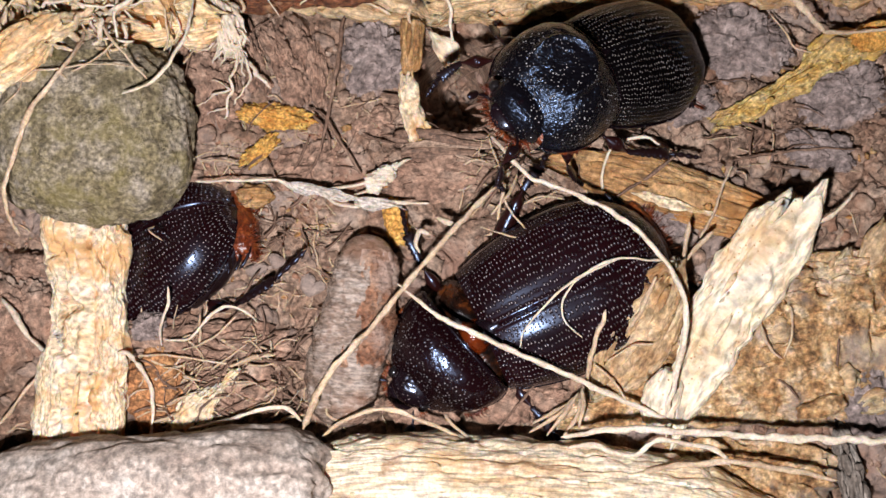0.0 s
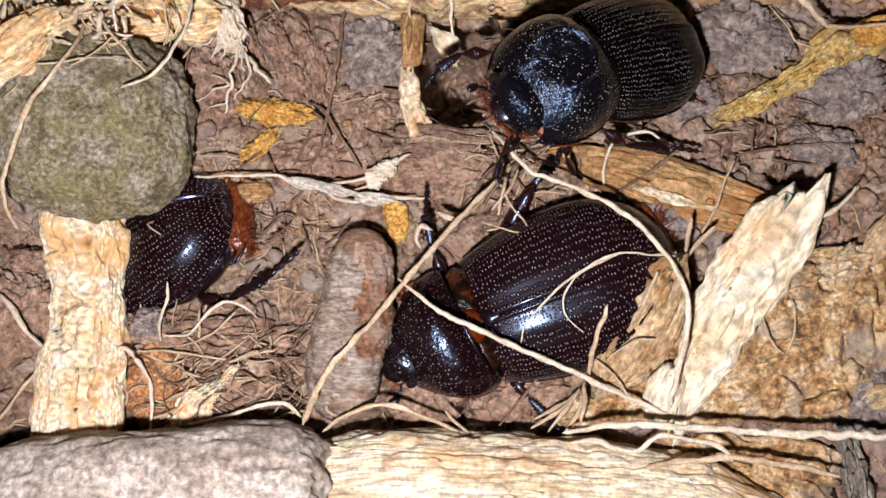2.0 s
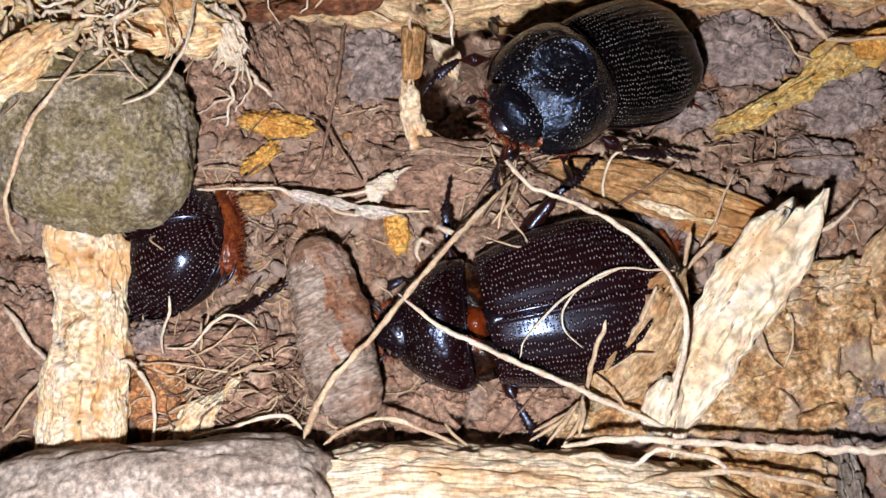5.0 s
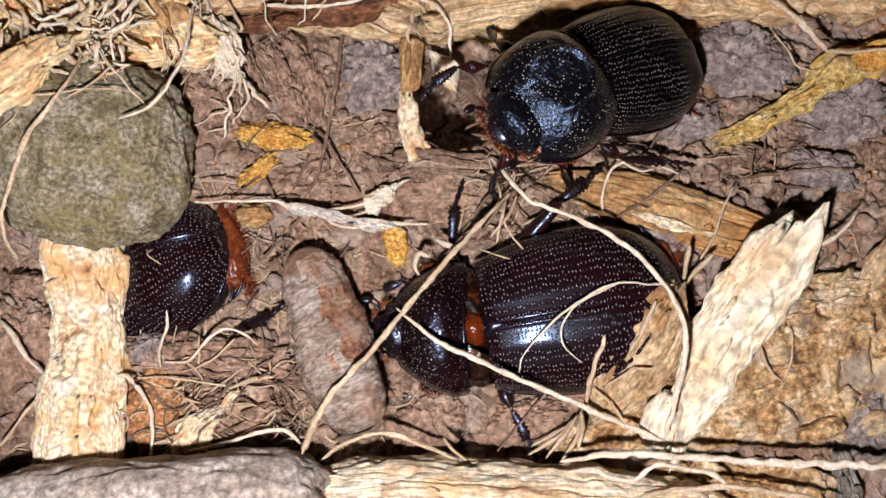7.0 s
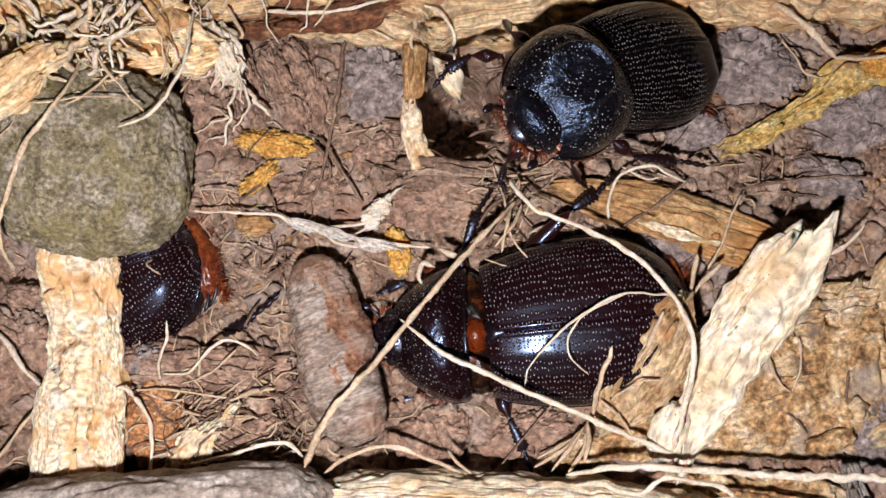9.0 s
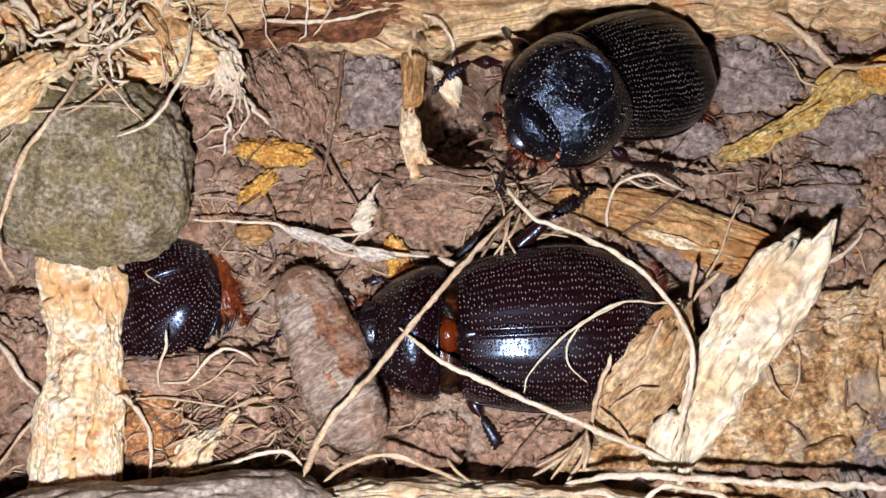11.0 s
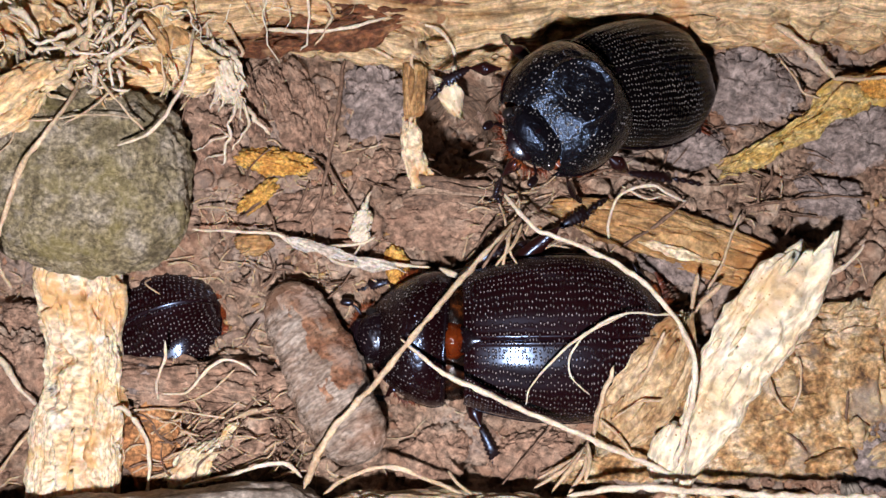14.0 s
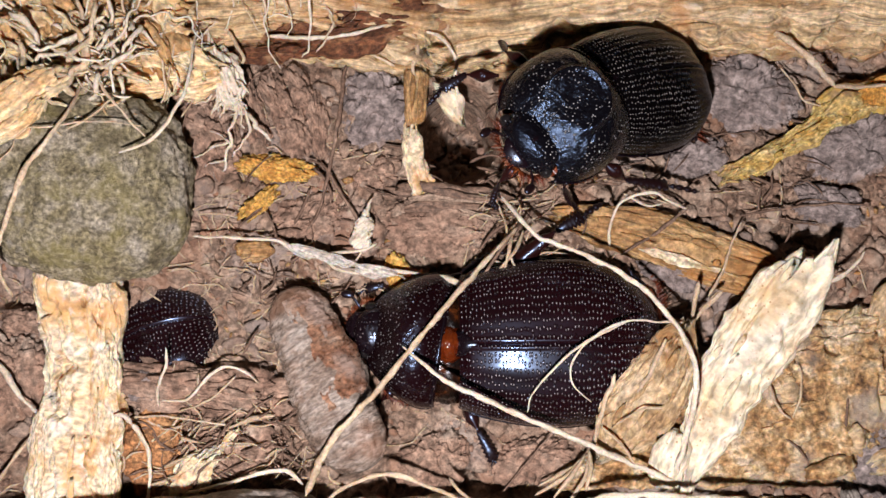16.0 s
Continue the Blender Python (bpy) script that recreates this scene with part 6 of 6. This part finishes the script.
EYE.node_tree.nodes["Principled BSDF"].inputs["Roughness"].default_value = 0.08

pusher, pusher_thorax, pusher_legs = beetle("large dark maroon beetle pushing against the husk", False, [
    ((-0.6, 7.0, -2), (-1.5, 11.5, -0.3), (-2.6, 15.5, -0.6), (-3.2, 18.8, -1.8), 0.85),
    ((2.6, -6.5, -2), (3.4, -10.5, 0), (3.4, -15.5, 0.5), (2.4, -20.0, -1.5), 0.75),
    ((-5.5, -8.5, -2), (-12.6, -14.2, 0.8), (-16.0, -16.0, 0.5), (-19, -18, -1), 0.95),
    ((6.5, -5.0, -2), (9.5, -7.5, -2.5), (12.0, -7.0, -3), (14, -6, -3.5), 0.75),
    ((7.5, 5.0, -2), (10.0, 7.5, -2.5), (12.5, 7.5, -3), (14.5, 7, -3.5), 0.75),
    ((-3.5, 8.0, -3), (-8.0, 10.0, -3.5), (-13.0, 10.5, -4), (-16, 11, -4.5), 0.9),
], 26.0, 10.6, 7.4)
climber, climber_thorax, climber_legs = beetle("black horned beetle climbing with a hollow thorax", True, [
    ((8.0, -5.5, -2), (11.0, -7.0, -4), (13.5, -6.5, -6), (15.5, -5.0, -7.5), 0.8),
    ((9.0, 5.0, -2), (11.5, 6.6, -5), (10.5, 7.6, -8.5), (9.0, 8.5, -10), 0.8),
    ((1.5, 5.5, -3), (0.5, 8.2, -7), (-2.5, 9.2, -10), (-5.0, 10.0, -12), 0.75),
    ((1.5, -6.5, -3), (3.0, -10.0, -5), (0.0, -13.0, -8), (-3, -15, -9), 0.75),
    ((-3.5, 7.0, -3), (-7.0, 9.6, -4), (-12.5, 11.6, -3), (-17, 13.5, -2.5), 0.8),
    ((-4, -7.0, -4), (-9, -9.0, -6), (-13.0, -10.0, -7), (-16, -10.5, -7), 0.8),
], 20.8, 8.3, 7.0)
digger, digger_thorax, digger_legs = beetle("dark beetle digging down beside the wood slab", False, [
    ((-13, 8.0, -3), (-18.0, 11.0, -3.5), (-25.0, 11.5, -3.5), (-31, 10.5, -3.5), 0.8),
    ((-13, -8.0, -3), (-19.0, -9.5, -4), (-25.0, -8.5, -4.5), (-30, -7.5, -4.5), 0.8),
    ((2, 7.0, -3), (2.0, 10.5, -4), (-1.0, 12.0, -5), (-4, 13, -6), 0.8),
    ((2, -7.0, -3), (2.0, -10.5, -4), (-1.0, -12.0, -5), (-4, -13, -6), 0.8),
    ((6, 4.0, -3), (8, 5.5, -5), (7.0, 6.0, -8), (5, 6.5, -10), 0.7),
    ((6, -4.0, -3), (8, -5.5, -5), (7.0, -6.0, -8), (5, -6.5, -10), 0.7),
], 24.0, 9.8, 7.4)
pellet = husk()


scrap = thing("wood_scrap", joined(
    blob((-8.7, 6.3, 2.4), (1.4, 1.1, 0.8), 91, 4, 2.4, 0.35, 2.2, 0.12), blob((-7.4, 7.2, 2.5), (1.2, 0.95, 0.7), 92, 4, 2.4, 0.35, 2.2, 0.12), blob((-9.2, 5.3, 2.2), (0.9, 0.8, 0.6), 93, 4, 2.4, 0.35, 2.2, 0.12),
    blob((-6.5, 8.0, 2.4), (0.9, 0.5, 0.45), 94, 4, 2.4, 0.35, 2.2, 0.12, 40), tube([(-6.4, 8.0, 2.4, 0.3), (-5.2, 8.7, 2.5, 0.2), (-4.2, 9.0, 2.3, 0.08)], 95), tube([(-8.9, 5.6, 2.4, 0.25), (-10.4, 4.7, 2.5, 0.18), (-11.8, 4.4, 2.4, 0.1)], 96)),
    WHITE_ROOT, "ragged white scrap of root bark on the soil", "wood", "wood pieces")


# ---- what moves ----
def body_pose(place, roll=0.0, pitch=0.0, yaw=0.0):
    return pose(*(Vector(place) * MM), roll, pitch, yaw)


def motions():
    # the pushing beetle: place of the front of its wing cases, heading, then the bend and the seat of the thorax
    rows = [
        (0.0, (5.0, -13.4, 4.2), 205.6, 15, 2.2), (1.0, (4.6, -13.3, 4.2), 205.2, 15, 2.1), (1.5, (4.5, -13.3, 4.2), 204.0, 13, 1.9), (2.0, (4.9, -12.7, 4.2), 200.8, 7, 1.7),
        (2.5, (5.9, -11.4, 4.0), 197.6, 1, 1.8), (3.0, (6.1, -10.9, 4.0), 196.3, -2, 1.9), (3.5, (6.3, -10.9, 4.0), 195.6, -3, 2.0), (4.0, (6.0, -11.0, 4.0), 193.9, -4, 2.0),
        (6.5, (5.1, -10.3, 4.0), 190.8, -8, 2.0), (7.0, (5.3, -9.9, 3.9), 189.8, -8, 2.0), (7.5, (5.3, -9.7, 3.9), 188.9, -8, 2.0), (8.0, (5.3, -9.5, 3.9), 188.1, -6, 2.0),
        (9.0, (4.9, -9.4, 3.9), 186.5, -4, 2.0), (11.5, (1.3, -8.2, 3.8), 182.0, -7, 1.8), (12.5, (1.6, -8.0, 3.7), 180.9, -7, 1.7), (13.5, (1.9, -7.8, 3.7), 180.7, -5, 1.7),
        (14.5, (2.0, -7.8, 3.7), 180.4, -3, 1.7), (15.0, (1.8, -7.5, 3.7), 180.4, -4, 1.7), (15.5, (1.8, -7.4, 3.7), 180.4, -8, 1.7), (16.0, (1.3, -7.4, 3.7), 180.4, -10, 1.7),
    ]
    walk(pusher, [(t, body_pose(p, 3, 0, a)) for t, p, a, b, d in rows])
    walk(pusher_thorax, [(t, body_pose((d, 0, 0), 0, 4, b)) for t, p, a, b, d in rows])
    swings = (
        (pusher_legs[0], 12, ((0, 0), (1.5, 0.1), (2.5, 1.2), (4.0, 0.6), (6.5, 0.2), (8.0, 0.5), (9.0, 0.3), (11.5, 1.2), (13.0, 1), (14.5, 0.8), (16.0, 1.1))),
        (pusher_legs[1], -14, ((0, 0), (1.5, 0.1), (2.5, 1.2), (4.0, 0.6), (6.5, 0.8), (8.0, 1.4), (9.0, 1.8), (11.5, 4.2), (13.0, 4.5), (14.5, 4.4), (16.0, 4.5))),
    )
    for femur, sway, turns in swings:
        h = femur.location.copy()
        walk(femur, [(t, Matrix.Translation(h) @ pose(0, 0, 0, 0, 0, a * sway)) for t, a in turns])

    # the climbing beetle: place of the front of its wing cases, heading and the bend of the thorax
    rows = [
        (0.0, (15.5, 17.7, 12.2), 198.0, 12), (1.0, (15.2, 17.7, 12.2), 197.9, 12), (2.0, (15.3, 17.9, 12.2), 197.7, 13), (3.0, (15.2, 18.3, 12.2), 197.6, 13), (4.0, (15.3, 18.8, 12.2), 197.4, 14),
        (6.5, (14.7, 19.2, 12.2), 197.1, 15), (7.0, (15.0, 19.7, 12.2), 197.0, 15), (7.5, (15.1, 19.8, 12.2), 196.4, 16), (8.0, (15.6, 20.5, 12.2), 195.8, 18), (8.5, (16.1, 21.2, 12.2), 195.1, 19), (9.0, (16.0, 21.4, 12.2), 194.5, 20),
        (11.5, (16.0, 21.7, 12.2), 193.9, 21), (12.5, (15.9, 21.9, 12.2), 193.6, 21), (13.5, (15.8, 22.0, 12.2), 193.4, 22), (14.5, (15.4, 21.9, 12.2), 193.1, 22), (15.0, (15.4, 22.0, 12.2), 193.0, 22), (16.0, (15.0, 22.0, 12.2), 193.0, 22),
    ]
    walk(climber, [(t, body_pose(p, 13, -33, a)) for t, p, a, b in rows])
    walk(climber_thorax, [(t, body_pose((-1.0, 0, 0), 0, 2, b)) for t, p, a, b in rows])

    # the digging beetle: place of its tail, roll, pitch and heading
    rows = [
        (0.0, (-28.3, 2.9, 1.2), 40, 20, 214), (1.0, (-28.4, 2.8, 1.5), 39, 21, 213), (2.0, (-28.6, 3.1, 2.2), 37, 22, 211), (3.0, (-29.8, 2.7, 2.4), 33, 24, 207), (4.0, (-30.3, 2.2, 2.6), 30, 26, 204.5),
        (6.5, (-29.1, 1.8, 2.3), 25, 23, 206), (7.0, (-29.2, 1.7, 2.2), 24, 22, 207), (7.5, (-30.3, 2.1, 2.1), 23, 22, 208), (8.0, (-31.6, 2.5, 2.0), 21, 21, 209), (9.0, (-33.2, 1.8, 1.8), 19, 20, 210),
        (11.5, (-30.3, -0.5, 0.6), 25, 16, 211), (12.5, (-30.5, -1.6, -0.5), 27, 16, 210.5), (13.5, (-30.7, -2.9, -1.2), 28, 16, 209), (14.5, (-30.5, -4.1, -1.6), 29, 16, 208), (15.5, (-30.5, -5.2, -2.1), 30, 16, 206), (16.0, (-30.6, -4.9, -1.9), 30, 16, 206),
    ]
    walk(digger, [(t, body_pose(p, r, q, a) @ pose(0.0236, 0, -0.001)) for t, p, r, q, a in rows])

    # the husk: its two ends
    rows = [
        (0.0, (-10.0, -2.1, 4.7), (-12.7, -24.0, 6.9)),
        (1.0, (-9.8, -2.1, 4.7), (-12.8, -23.9, 6.9)),
        (1.5, (-10.2, -2.2, 4.7), (-13.2, -24.2, 6.9)),
        (2.0, (-10.9, -1.9, 4.7), (-12.4, -24.1, 6.9)),
        (2.5, (-12.7, -1.3, 4.6), (-11.4, -24.3, 6.9)),
        (3.0, (-14.2, -1.0, 4.6), (-10.5, -24.3, 6.9)),
        (3.5, (-15.4, -0.6, 4.6), (-10.0, -24.3, 6.9)),
        (4.0, (-16.3, -0.6, 4.6), (-9.9, -24.5, 6.9)),
        (6.5, (-20.1, 0.3, 4.5), (-9.0, -24.8, 7.0)),
        (7.0, (-19.3, 0.3, 4.5), (-8.3, -24.5, 7.0)),
        (8.0, (-18.1, 0.2, 4.5), (-8.6, -24.3, 6.9)),
        (8.5, (-17.6, 0.3, 4.5), (-9.0, -24.1, 6.9)),
        (9.0, (-18.2, 0.2, 4.5), (-9.3, -24.0, 6.9)),
        (11.5, (-21.0, -0.2, 4.5), (-7.8, -23.7, 6.9)),
        (12.0, (-21.7, -0.3, 4.5), (-7.5, -23.8, 6.9)),
        (12.5, (-22.2, -0.3, 4.5), (-7.5, -23.8, 6.9)),
        (14.5, (-22.4, -0.5, 4.6), (-7.5, -24.5, 7.0)),
        (16.0, (-21.4, -0.6, 4.6), (-8.3, -24.1, 6.9)),
    ]
    made = []
    for t, a, b in rows:
        a, b = Vector(a), Vector(b)
        c = (a + b) / 2
        made.append((t, body_pose((c.x, c.y, c.z - 4.4), 8 * (a.x - b.x) / 10, 0, math.degrees(math.atan2(a.y - b.y, a.x - b.x)) - 90)))
    walk(pellet, made)

    # the peeling root is turned a little about its buried end
    end = Matrix.Translation(Vector((-32.6, 6.2, 2.4)) * MM)
    rest = Matrix.Translation(peeling.location)
    walk(peeling, [(t, end @ pose(0, 0, 0, 0, 0, a) @ end.inverted() @ rest) for t, a in ((0, 0), (7.5, 0), (8.5, -2.4), (9.0, -3.4), (11.5, -3.6), (16.0, -3.6))])

    # the bank of soil is pushed up a little as the beetle digs
    m = Matrix.Translation(bank.location)
    walk(bank, [(t, Matrix.Translation(Vector((0, y, z)) * MM) @ m) for t, y, z in ((0, 0, 0), (4.0, 0.1, 0), (7.0, 0.6, 0.4), (9.0, 1.0, 0.8), (11.5, 1.4, 1.2), (16.0, 1.6, 1.2))])

    # the white scrap is shoved a little way over the soil
    m = Matrix.Translation(scrap.location)
    walk(scrap, [(t, Matrix.Translation(Vector((x, y, 0)) * MM) @ m @ pose(0, 0, 0, 0, 0, a)) for t, x, y, a in ((0, 0, 0, 0), (7.0, 0, 0, 0), (8.0, -0.6, -0.4, 8), (9.0, -0.8, -0.6, 12), (11.5, -2.6, 0.3, 38), (13.0, -2.8, 0.2, 42), (16.0, -2.8, 0.2, 42))])


motions()
